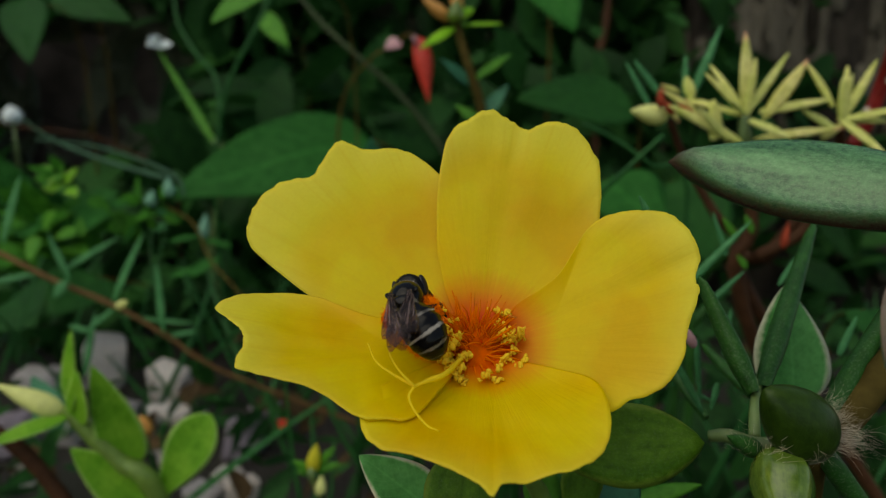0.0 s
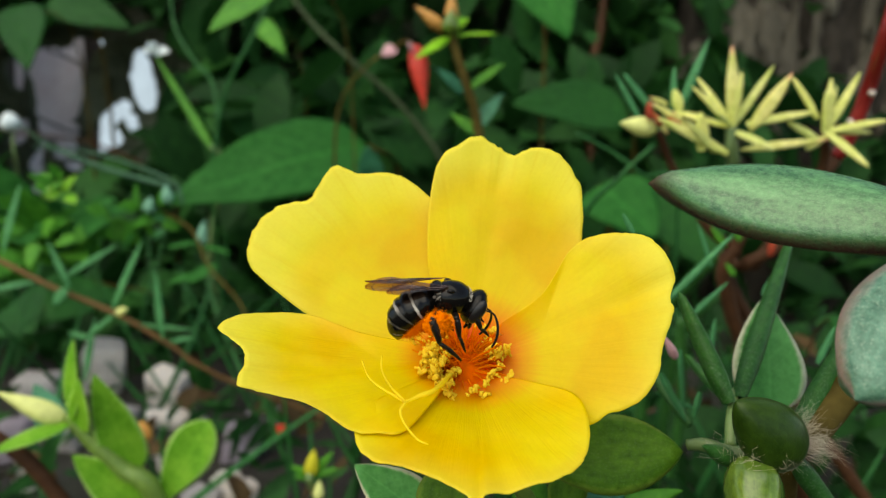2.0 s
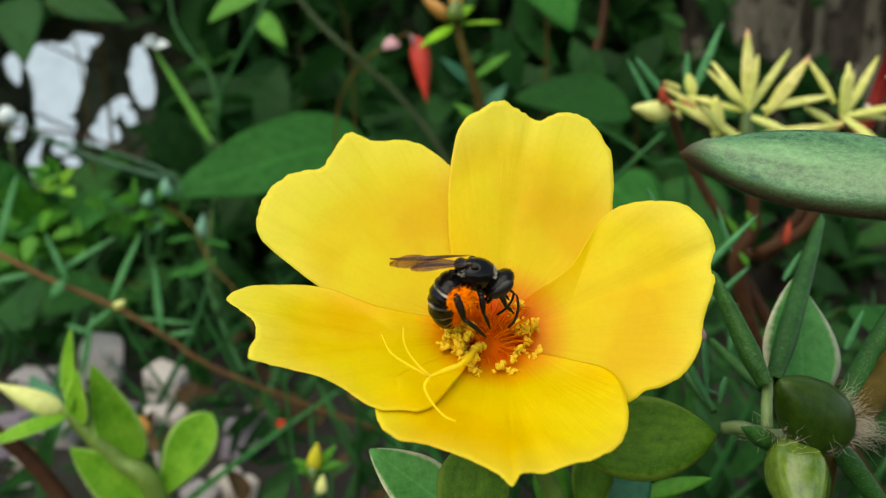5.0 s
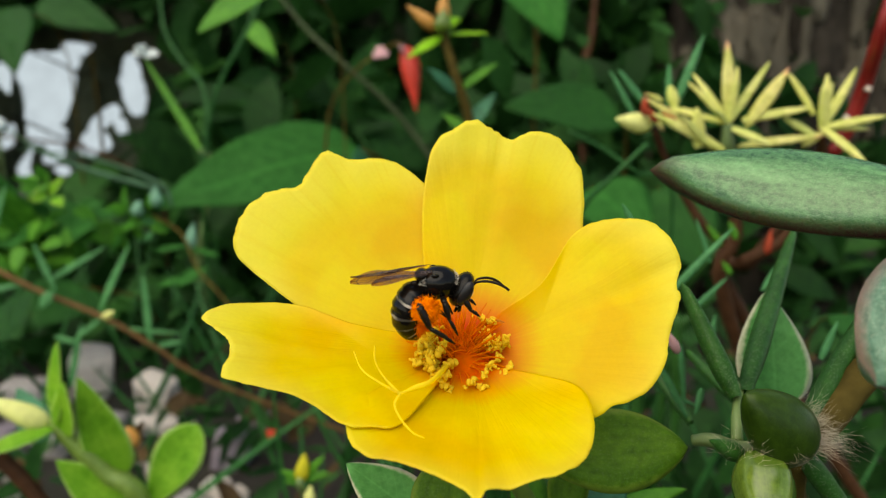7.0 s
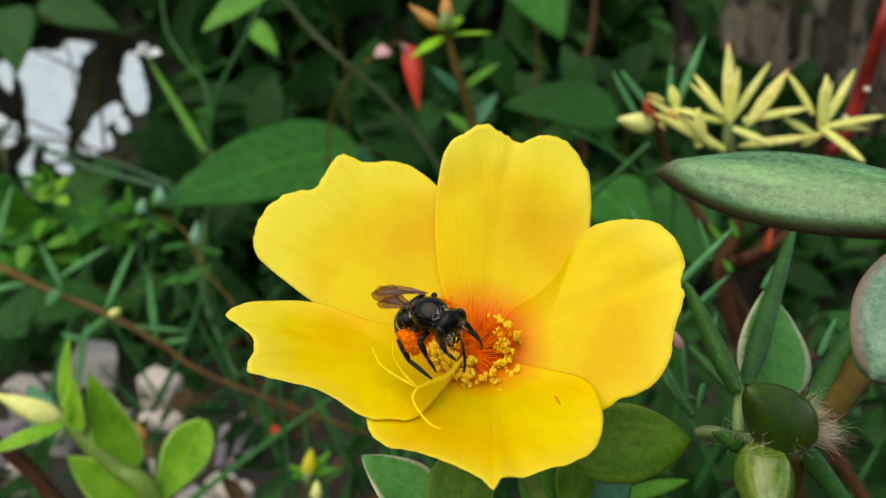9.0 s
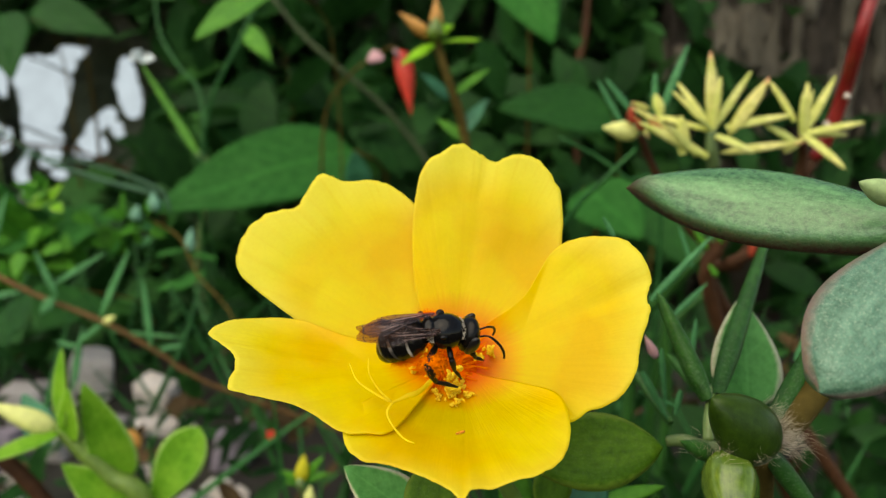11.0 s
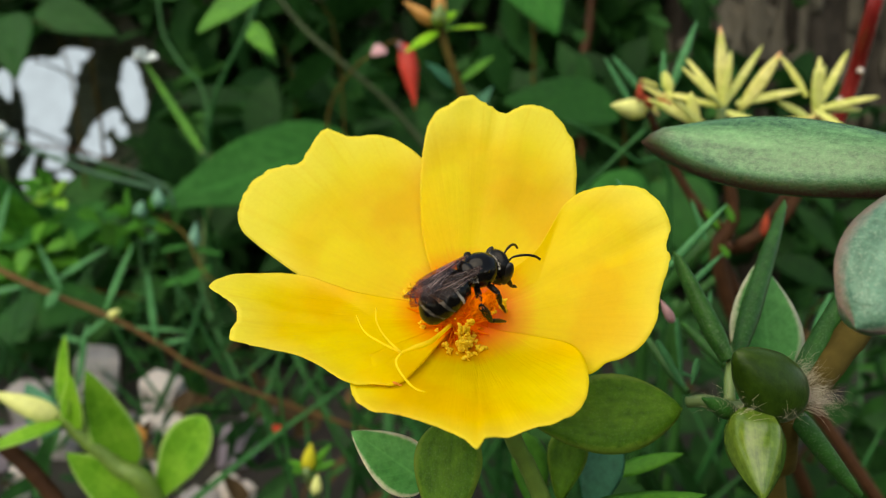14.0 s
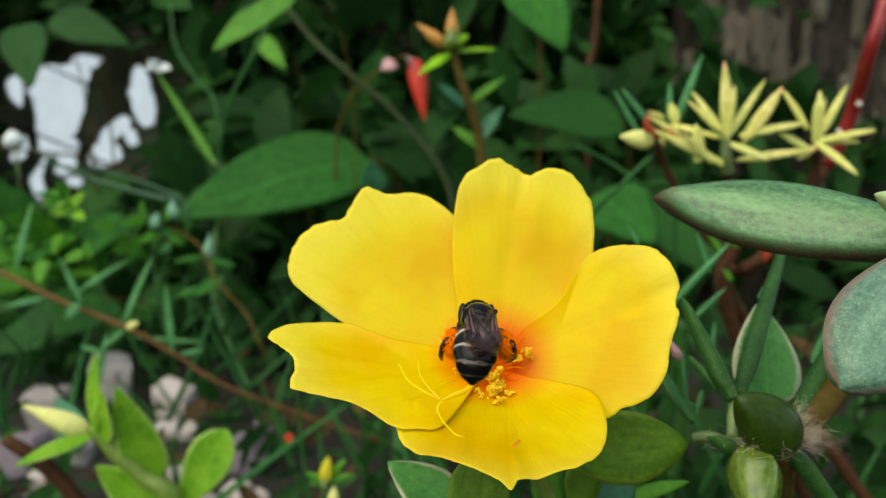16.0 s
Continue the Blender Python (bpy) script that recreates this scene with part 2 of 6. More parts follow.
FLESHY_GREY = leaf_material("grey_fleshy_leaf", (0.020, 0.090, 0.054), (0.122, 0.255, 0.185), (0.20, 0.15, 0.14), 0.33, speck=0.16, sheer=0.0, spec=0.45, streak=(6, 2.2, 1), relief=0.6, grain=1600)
DARK_LEAF = leaf_material("dark_leaf", (0.030, 0.098, 0.004), (0.085, 0.19, 0.013), (0.16, 0.25, 0.035), 0.5, speck=0.04, sheer=0.08, spec=0.1, streak=(6, 2.2, 1))
PALE_RIM_LEAF = leaf_material("pale_rimmed_leaf", (0.035, 0.20, 0.040), (0.11, 0.36, 0.10), (0.80, 0.74, 0.55), 0.5, speck=0.03, sheer=0.2, spec=0.15, vein=0.2)
GREEN_LEAF = leaf_material("green_leaf", (0.04, 0.19, 0.016), (0.10, 0.33, 0.03), None, 0.5, sheer=0.25, vein=0.15, spec=0.2)
BRIGHT_LEAF = leaf_material("bright_leaf", (0.14, 0.42, 0.018), (0.30, 0.62, 0.04), (0.38, 0.66, 0.08), 0.5, sheer=0.32, vein=0.2, spec=0.15)
BLUE_LEAF = leaf_material("bluish_leaf", (0.018, 0.11, 0.055), (0.05, 0.22, 0.12), None, 0.45, sheer=0.1, spec=0.25)
SPIKE = leaf_material("spike_leaf", (0.008, 0.055, 0.007), (0.032, 0.13, 0.022), None, 0.45, sheer=0.04, speck=0.10, spec=0.2)
STAR_LEAF = leaf_material("pale_star_leaf", (0.52, 0.54, 0.10), (0.90, 0.80, 0.36), None, 0.45, sheer=0.25, tip=(0.86, 0.36, 0.28), spec=0.2)
STAR_PLAIN = leaf_material("pale_leaf", (0.50, 0.58, 0.09), (0.90, 0.84, 0.36), None, 0.45, sheer=0.25, spec=0.2)
BROAD_LEAF = leaf_material("broad_leaf", (0.011, 0.096, 0.014), (0.031, 0.16, 0.029), None, 0.6, sheer=0.25, vein=0.55, grain=300, spec=0.1)
BLADE = leaf_material("blue_green_blade", (0.025, 0.15, 0.045), (0.085, 0.31, 0.13), None, 0.45, sheer=0.2, spec=0.25)
GRASS = leaf_material("grass_blade", (0.010, 0.076, 0.017), (0.032, 0.15, 0.038), None, 0.5, sheer=0.12, spec=0.2)
THICKET = leaf_material("thicket_leaf", (0.011, 0.056, 0.013), (0.025, 0.105, 0.022), None, 0.6, sheer=0.32, island=True, grain=200, spec=0.12)
BUD_DARK = leaf_material("dark_bud", (0.011, 0.032, 0.002), (0.030, 0.065, 0.006), None, 0.38, sheer=0.0, streak=(6, 2.2, 1), spec=0.2)
# The paler middle of this bud paints in its highlight.
BUD_LIGHT = leaf_material("light_bud", (0.022, 0.075, 0.005), (0.20, 0.29, 0.045), None, 0.2, sheer=0.0, spec=0.5, streak=(9, 0.4, 1), relief=0.15)
BUD_PALE = plain("pale_bud", (0.78, 0.80, 0.30), 0.2, 500, 0.5, sheer=0.25, spec=0.2)
BUD_ORANGE = plain("orange_bud", (0.55, 0.26, 0.05), 0.35, 400, 0.5, sheer=0.15)
STEM_GREEN = plain("green_stem", (0.10, 0.16, 0.05), 0.35, 500, 0.45, stretch=(1, 1, 0.2))
STEM_SHOOT = plain("shoot_stem", (0.15, 0.25, 0.04), 0.3, 500, 0.45, sheer=0.1)
STEM_PALE = plain("pale_stem", (0.15, 0.24, 0.07), 0.3, 500, 0.45)
STEM_BROWN = plain("brown_stem", (0.062, 0.026, 0.011), 0.45, 400, 0.65, spec=0.15)
STEM_CREEPER = plain("creeper_stem", (0.13, 0.07, 0.025), 0.4, 400, 0.65, spec=0.15)
STEM_OLIVE = plain("olive_stem", (0.085, 0.062, 0.015), 0.4, 400, 0.7, spec=0.05)
STEM_GREY = plain("grey_green_stem", (0.05, 0.07, 0.032), 0.35, 300, 0.6, spec=0.1)
STEM_TEAL = plain("teal_stem", (0.055, 0.13, 0.075), 0.3, 300, 0.6, sheer=0.2, spec=0.1)
STEM_RED = plain("red_stem", (0.24, 0.014, 0.012), 0.4, 500, 0.35)
NODE_WHITE = plain("stem_scar", (0.62, 0.52, 0.44), 0.3, 700, 0.7)
HAIR = plain("dry_hair", (0.70, 0.61, 0.46), 0.3, 900, 0.6, 0.1, 0.00003, sheer=0.2)
RED_FLOWER = plain("red_flower", (0.66, 0.045, 0.022), 0.3, 300, 0.5, sheer=0.25)
PINK = plain("pink_flower", (0.60, 0.34, 0.36), 0.3, 300, 0.6, sheer=0.2)
WHITE_FLOWER = plain("white_flower", (0.70, 0.78, 0.78), 0.2, 300, 0.6, sheer=0.2)
SOIL = ground_material()
STONE = plain("pale_stone", (0.92, 0.75, 0.68), 0.3, 120, 0.85, 0.8, 0.002)
STONE_MAUVE = plain("mauve_stone", (0.26, 0.22, 0.26), 0.4, 90, 0.85, 0.6, 0.002)
STONE_GREY = plain("grey_stone", (0.34, 0.32, 0.31), 0.4, 90, 0.85, 0.6, 0.002)
BARK = bark_material()
BARK_PLATE = plain("bark_plate", (0.105, 0.094, 0.073), 0.6, 70, 0.95, 0.9, 0.004, spec=0.05, stretch=(1, 1, 0.3))
LITTER = leaf_material("leaf_litter", (0.05, 0.028, 0.012), (0.13, 0.08, 0.04), None, 0.8, sheer=0.05, island=True, grain=300, spec=0.1)
HEDGE_SHADE = plain("hedge_shade", (0.075, 0.090, 0.055), 0.4, 60, 0.9, 0.8, 0.01)
# Emission in place of daylight, for the sheet beyond the hedge.
SKY_GLOW = glow_material("glowing_distance", (0.60, 0.77, 1.0), 0.50)
DARK_CLOTH = plain("dark_cloth", (0.085, 0.07, 0.062), 0.4, 40, 0.85)
CHITIN = plain("black_chitin", (0.004, 0.0035, 0.003), 0.3, 3200, 0.13, 0.12, 0.00005, spec=0.20)
CHITIN_HEAD = plain("head_chitin", (0.004, 0.0035, 0.003), 0.3, 3200, 0.22, 0.3, 0.00006, spec=0.16)
LEG_CHITIN = plain("leg_chitin", (0.006, 0.004, 0.003), 0.3, 3200, 0.4, 0.4, 0.00006, spec=0.2)
EYE = plain("compound_eye", (0.008, 0.007, 0.007), 0.3, 4000, 0.3, 0.2, 0.00004, spec=0.3)
PALE_HAIR = plain("pale_bee_hair", (0.52, 0.46, 0.38), 0.4, 2500, 0.8, 0.1, 0.00003)
ABDOMEN = abdomen_material()
WING = wing_material()
POLLEN = plain("orange_pollen", (1.0, 0.19, 0.004), 0.28, 2200, 0.85, 0.3, 0.00008, sheer=0.05, spec=0.03)
LUSH_LEAF = leaf_material("lush_leaf", (0.018, 0.125, 0.012), (0.060, 0.24, 0.022), None, 0.6, sheer=0.25, vein=0.2, grain=260, spec=0.1)
BUD_BLUISH = plain("bluish_bud", (0.16, 0.36, 0.24), 0.25, 500, 0.5, sheer=0.15, spec=0.2)
SPRIG_LEAF = leaf_material("sprig_leaf", (0.035, 0.18, 0.055), (0.085, 0.30, 0.11), None, 0.5, sheer=0.2, spec=0.25)
BUD_GREEN = plain("green_bud", (0.30, 0.42, 0.18), 0.35, 900, 0.4, sheer=0.1, spec=0.3)
DARK_HAIR = plain("dark_bee_hair", (0.02, 0.014, 0.010), 0.4, 2500, 0.8, 0.1, 0.00003, spec=0.1)
DEEP_LEAF = leaf_material("deep_green_leaf", (0.0075, 0.052, 0.0095), (0.016, 0.088, 0.0155), None, 0.6, sheer=0.18, vein=0.2, grain=300, spec=0.12)
SHOOT_LEAF = leaf_material("shoot_leaf", (0.095, 0.34, 0.014), (0.26, 0.53, 0.045), (0.48, 0.70, 0.20), 0.5, sheer=0.3, vein=0.25, spec=0.15)
PINK_CLOTH = plain("pale_pink_cloth", (0.92, 0.82, 0.86), 0.2, 25, 0.85, sheer=0.5)
INSECT = plain("brown_insect", (0.62, 0.20, 0.02), 0.2, 2200, 0.6, 0.1, 0.00002, spec=0.1)
WITHERED = plain("withered_bud", (0.30, 0.045, 0.02), 0.4, 400, 0.6, sheer=0.1, spec=0.1)
YELLOW_BUD = plain("yellow_bud", (0.55, 0.50, 0.03), 0.3, 500, 0.5, sheer=0.2, spec=0.2)

# ---- building helpers ----
CM = 0.01


def at(x, y, z):
    """A point of the bed's frame, in centimetres, in the world."""
    return BED @ (Vector((x, y, z)) * CM)


def toward(x, y, z):
    """A direction of the bed's frame in the world."""
    return (BED.to_3x3() @ Vector((x, y, z))).normalized()


def part(name, bm, mat, parent=None, label="", smooth=True):
    """Links a bmesh as one mesh object, under a thing or a part."""
    data = bpy.data.meshes.new(name)
    bm.to_mesh(data)
    bm.free()
    data.materials.append(mat)
    if smooth:
        data.polygons.foreach_set("use_smooth", [True] * len(data.polygons))
    ob = new(name, data)
    if parent:
        ob.parent = parent
    return tagged(ob, label) if label else ob


def thing(name, place, label, category, group="", turn=None):
    ob = new(name)
    ob.empty_display_size = 0.005
    ob.matrix_world = Matrix.Translation(place) @ (turn.to_4x4() if turn else Matrix())
    return tagged(ob, label, category, group)


def into(parent, m):
    """A world pose in the parent's space."""
    p = parent
    total = Matrix()
    while p:
        total = p.matrix_basis @ total
        p = p.parent
    return total.inverted() @ m


def spline(points, n):
    """A smooth line of n + 1 points through the given ones."""
    p = [Vector(q) for q in points]
    p = [2 * p[0] - p[1]] + p + [2 * p[-1] - p[-2]]
    out = []
    spans = len(p) - 3
    for i in range(n + 1):
        s = min(i / n * spans, spans - 1e-6)
        k, f = int(s), s - int(s)
        a, b, c, d = p[k : k + 4]
        out.append(0.5 * (2 * b + (c - a) * f + (2 * a - 5 * b + 4 * c - d) * f * f + (3 * b - a - 3 * c + d) * f ** 3))
    return out


def tube_bm(points, radii, sides=10, n=14, cap=True, wobble=0.0):
    """A bent round stem through points; radii run along it."""
    bm = bmesh.new()
    uv = bm.loops.layers.uv.new()
    line = spline(points, n)
    rings = []
    ref = Vector((0.3, 0.2, 1)).normalized()
    for i, q in enumerate(line):
        d = (line[min(i + 1, n)] - line[max(i - 1, 0)]).normalized()
        if abs(d.dot(ref)) > 0.9:
            ref = d.orthogonal().normalized()
        a = (ref - d * ref.dot(d)).normalized()
        b = d.cross(a)
        ref = a
        s = i / n * (len(radii) - 1)
        k = min(int(s), len(radii) - 2)
        r = radii[k] + (radii[k + 1] - radii[k]) * (s - k)
        r *= 1 + wobble * noise.noise(q * 900)
        rings.append([bm.verts.new(q + r * (a * math.cos(2 * math.pi * j / sides) + b * math.sin(2 * math.pi * j / sides))) for j in range(sides)])
    for i in range(n):
        for j in range(sides):
            face = bm.faces.new((rings[i][j], rings[i][(j + 1) % sides], rings[i + 1][(j + 1) % sides], rings[i + 1][j]))
            for loop, (u, v) in zip(face.loops, ((j, i), (j + 1, i), (j + 1, i + 1), (j, i + 1))):
                loop[uv].uv = (u / sides, v / n)
    if cap:
        bm.faces.new(rings[0][::-1])
        bm.faces.new(rings[-1])
    return bm


SHAPES = {
    "lance": lambda v: math.sin(math.pi * v ** 0.8) ** 0.75 if 0 < v < 1 else 0.0,
    "ovate": lambda v: math.sin(math.pi * v ** 0.62) ** 0.8 if 0 < v < 1 else 0.0,
    "spoon": lambda v: (0.16 * (1 - v) + math.sin(math.pi * v ** 1.7) ** 0.62) if 0 < v < 1 else 0.0,
    "obovate": lambda v: math.sin(math.pi * v ** 1.12) ** 0.75 if 0 < v < 1 else 0.0,
    "strap": lambda v: min(1.0, 0.6 + 1.2 * v) * (1 - v ** 4) ** 0.8 if v < 1 else 0.0,
    "elliptic": lambda v: math.sin(math.pi * v) ** (0.45 + 0.55 * v) if 0 < v < 1 else 0.0,
    "needle": lambda v: min(1.0, 0.55 + 2.2 * v) * (1 - v ** 2.6) ** 0.7 if v < 1 else 0.0,
}


def leaf_bm(length, width, thick, shape="lance", bend=0.0, cup=0.0, twist=0.0, nu=10, nv=16, ripple=0.0, seed=0):
    """A leaf with a lens-shaped section: base at 0, tip along +x, upper face +z. bend droops the tip, cup raises the margins."""
    bm = bmesh.new()
    uv = bm.loops.layers.uv.new()
    prof = SHAPES[shape]
    top, low = [], []
    for i in range(nv + 1):
        v = i / nv
        w = max(prof(v), 0.012) * width / 2
        x = length * v
        zc = -bend * length * v * v
        ang = radians(twist) * v
        rt, rl = [], []
        for j in range(nu + 1):
            s = 2 * j / nu - 1
            y = s * w
            z = cup * width * s * s * prof(v) + ripple * length * noise.noise(Vector((v * 4 + seed, s * 2, seed)))
            edge = math.sqrt(max(0.0, 1 - s * s)) * min(1.0, 4.5 * prof(v))
            for rows, dz in ((rt, 0.5 * thick * edge), (rl, -0.5 * thick * edge)):
                if rows is rl and j in (0, nu):
                    rows.append(rt[j])
                    continue
                yy, zz = y * math.cos(ang) - (z + dz) * math.sin(ang), y * math.sin(ang) + (z + dz) * math.cos(ang)
                rows.append(bm.verts.new((x, yy, zc + zz)))
        top.append(rt)
        low.append(rl)
    for grid, flip in ((top, False), (low, True)):
        for i in range(nv):
            for j in range(nu):
                quad = [(i, j), (i + 1, j), (i + 1, j + 1), (i, j + 1)]
                quad = quad[::-1] if not flip else quad
                try:
                    face = bm.faces.new([grid[a][b] for a, b in quad])
                except ValueError:
                    continue
                for loop, (a, b) in zip(face.loops, quad):
                    loop[uv].uv = (b / nu, a / nv)
    bmesh.ops.recalc_face_normals(bm, faces=bm.faces)
    return bm


def along(base, tip, face):
    """A pose at base with x to tip and z as near to face as may be."""
    x = (tip - base).normalized()
    y = face.cross(x).normalized()
    z = x.cross(y)
    m = Matrix((x, y, z)).transposed().to_4x4()
    m.translation = base
    return m


def leaf(parent, base, tip, width, face, mat, thick=0.12, shape="lance", bend=0.08, cup=0.1, twist=0, name="leaf", label="", ripple=0.0):
    """A leaf from base to tip (world), its width and thickness in centimetres, upper side turned to face."""
    leaf.count += 1
    length = (tip - base).length
    fine = width > 0.5
    bm = leaf_bm(length, width * CM, thick * CM, shape, bend, cup, twist, 12 if fine else 6, 22 if fine else 12, ripple, leaf.count)
    ob = part(name, bm, mat, parent, label)
    tipped = (tip + (along(base, tip, face).to_3x3() @ Vector((0, 0, bend * length))))
    ob.matrix_basis = into(parent, along(base, tipped, face))
    return ob


leaf.count = 0


def stem(parent, points, radii, mat, name="stem", label="", sides=10, n=16, wobble=0.08):
    """A stem through world points; radii in centimetres."""
    inv = into(parent, Matrix())
    bm = tube_bm([inv @ p for p in points], [r * CM for r in radii], sides, n, True, wobble)
    return part(name, bm, mat, parent, label)


def bud_bm(length, width, point=0.5, ridges=0, flat=1.0, n=18, sides=20):
    """A bud: base at 0, tip along +x, drawn out to a point, with sepal ridges."""
    bm = bmesh.new()
    uv = bm.loops.layers.uv.new()
    rings = []
    for i in range(n + 1):
        v = i / n
        r = width / 2 * (math.sin(math.pi * min(1, v ** 0.7)) ** 0.65 * (1 - point * v * v) if 0 < v < 1 else 0.02)
        ring = []
        for j in range(sides):
            a = 2 * math.pi * j / sides
            k = 1 + 0.07 * math.cos(ridges * a) * math.sin(math.pi * v) if ridges else 1
            ring.append(bm.verts.new((length * v, r * k * math.cos(a), r * k * flat * math.sin(a))))
        rings.append(ring)
    for i in range(n):
        for j in range(sides):
            face = bm.faces.new((rings[i][j], rings[i][(j + 1) % sides], rings[i + 1][(j + 1) % sides], rings[i + 1][j]))
            for loop, (u, v) in zip(face.loops, ((j, i), (j + 1, i), (j + 1, i + 1), (j, i + 1))):
                loop[uv].uv = (u / sides, v / n)
    bm.faces.new(rings[0][::-1])
    bm.faces.new(rings[-1])
    bmesh.ops.recalc_face_normals(bm, faces=bm.faces)
    return bm


def bud(parent, base, tip, width, mat, point=0.5, ridges=0, face=None, name="bud", label="", flat=1.0):
    bm = bud_bm((tip - base).length, width * CM, point, ridges, flat)
    ob = part(name, bm, mat, parent, label)
    ob.matrix_basis = into(parent, along(base, tip, face or toward(0, -1, 0.4)))
    return ob


def tuft(parent, place, aim, spread, count, length, mat, name="hair_tuft", label="", seed=1, thin=0.0010):
    """A tuft of fine dry hairs, joined into one part."""
    rng = random.Random(seed)
    inv = into(parent, Matrix())
    bm = bmesh.new()
    for _ in range(count):
        d = (aim + Vector([rng.gauss(0, spread) for _ in range(3)])).normalized()
        side = Vector([rng.gauss(0, 1) for _ in range(3)])
        L = length * CM * rng.uniform(0.5, 1.1)
        p0 = place + Vector([rng.gauss(0, 0.07 * CM) for _ in range(3)])
        hair = tube_bm([inv @ p0, inv @ (p0 + d * L * 0.5 + side * L * 0.03), inv @ (p0 + d * L * 0.9 + side * L * 0.36)], [thin * CM, thin * 0.6 * CM, thin * 0.1 * CM], 4, 5, False)
        tmp = bpy.data.meshes.new("hair")
        hair.to_mesh(tmp)
        hair.free()
        bm.from_mesh(tmp)
        bpy.data.meshes.remove(tmp)
    return part(name, bm, mat, parent, label)


UPFACE = toward(0, -0.6, 0.8)
FRONT = toward(0, -1, 0.25)

# ---- ground, distance ----
def ground():
    bm = bmesh.new()
    n = 90
    grid = []
    for i in range(n + 1):
        for_row = []
        for j in range(n + 1):
            a, b = 2 * i / n - 1, 2 * j / n - 1
            x, y = 30 * a * abs(a) ** 3 + 0.6 * a, 30 * b * abs(b) ** 3 + 0.6 * b + 0.5
            near = math.exp(-(x * x + (y - 0.5) ** 2) / 2)
            z = (0.018 * noise.noise(Vector((x * 9, y * 9, 0))) + 0.008 * noise.noise(Vector((x * 40, y * 40, 3)))) * near
            for_row.append(bm.verts.new((x, y, z)))
        grid.append(for_row)
    for i in range(n):
        for j in range(n):
            bm.faces.new((grid[i][j], grid[i + 1][j], grid[i + 1][j + 1], grid[i][j + 1]))
    return tagged(part("ground", bm, SOIL), "dark damp garden soil under the plants", "ground", kind="structure")


ground()


# centre across and up, half width, half height and tilt of the openings in the hedge
GAPS = [
    (-52.7, 23.2, 4.29, 4.52, 0),
    (-54.2, 20.8, 2.65, 3.27, 0),
    (-49.8, 26.9, 2.10, 1.56, 20),
    (-48.2, 29.1, 1.87, 1.48, 0),
    (-53.4, 17.3, 3.43, 1.56, -8),
    (-55.5, 12.7, 1.48, 3.43, -10),
    (-57.7, 8.3, 1.87, 0.94, 15),
    (-51.4, 14.5, 1.32, 1.56, 0),
    (-50.3, 12.1, 0.78, 0.62, 0),
    (-41.2, 24.1, 1.64, 3.58, 0),
    (-40.8, 21.2, 1.01, 1.40, 0),
    (-46.3, 15.7, 2.57, 1.48, 15),
    (-44.9, 18.8, 1.01, 2.81, -30),
    (-42.4, 18.0, 0.86, 2.03, 22),
    (-58.7, 25.1, 1.32, 2.34, -20),
    (-58.8, 17.3, 1.09, 2.03, 0),
]
HEDGE = 94.0


def in_gap(x, z, grow=1.0):
    """Whether a point of the hedge, in the bed's frame, lies in an opening."""
    for cx, cz, w, h, tilt in GAPS:
        if abs(x - cx) > 2.2 * (w + h) or abs(z - cz) > 2.2 * (w + h):
            continue
        c, k = math.cos(radians(tilt)), math.sin(radians(tilt))
        u, v = (c * (x - cx) + k * (z - cz)) / w, (c * (z - cz) - k * (x - cx)) / h
        if abs(u) ** 2.5 + abs(v) ** 2.5 + 0.18 * noise.noise(Vector((x * 0.7, z * 0.7, 5))) < grow:
            return True
    return False


def steps(*stretches):
    """Grid lines: stretches of start, end and step."""
    return sorted({round(a + (b - a) * k / round((b - a) / d), 4) for a, b, d in stretches for k in range(round((b - a) / d) + 1)})


# Sheet added behind the leaves; its colour stands in for the shade within.
def hedge_shade_sheet():
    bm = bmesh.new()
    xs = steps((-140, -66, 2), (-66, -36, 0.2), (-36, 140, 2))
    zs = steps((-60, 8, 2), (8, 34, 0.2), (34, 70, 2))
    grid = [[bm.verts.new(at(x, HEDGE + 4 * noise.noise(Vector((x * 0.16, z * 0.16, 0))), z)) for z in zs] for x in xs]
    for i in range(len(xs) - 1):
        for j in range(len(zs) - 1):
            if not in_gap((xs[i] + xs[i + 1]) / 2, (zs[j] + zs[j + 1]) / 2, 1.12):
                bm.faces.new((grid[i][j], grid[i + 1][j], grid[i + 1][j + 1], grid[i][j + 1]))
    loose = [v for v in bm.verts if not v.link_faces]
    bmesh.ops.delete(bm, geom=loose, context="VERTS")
    ob = part("backdrop_hedge", bm, HEDGE_SHADE)
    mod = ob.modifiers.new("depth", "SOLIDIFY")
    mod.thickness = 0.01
    return tagged(ob, "added dark sheet painted as the shaded depth of the hedge behind the bed", "hedge", kind="structure")


hedge_shade_sheet()


# Flat sheet that glows by itself, standing in for daylight beyond the hedge.
def glowing_distance():
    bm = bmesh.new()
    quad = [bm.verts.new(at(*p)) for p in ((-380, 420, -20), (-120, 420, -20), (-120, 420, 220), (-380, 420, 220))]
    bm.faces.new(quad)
    tagged(part("backdrop", bm, SKY_GLOW), "glowing white sheet standing in for the bright distance beyond the hedge", "backdrop", kind="structure")


glowing_distance()


def cloth_sheet(wide, seed, x0=0.0):
    """A stand-in sheet with soft folds, from x0 leftwards."""
    bm = bmesh.new()
    n = 40
    grid = [[bm.verts.new((x0 - wide * i / n, 0.012 * noise.noise(Vector((i * 0.4, j * 0.12, seed))), 0.5 * (j / n - 0.5))) for j in range(n + 1)] for i in range(n + 1)]
    for i in range(n):
        for j in range(n):
            bm.faces.new((grid[i][j], grid[i][j + 1], grid[i + 1][j + 1], grid[i + 1][j]))
    return bm


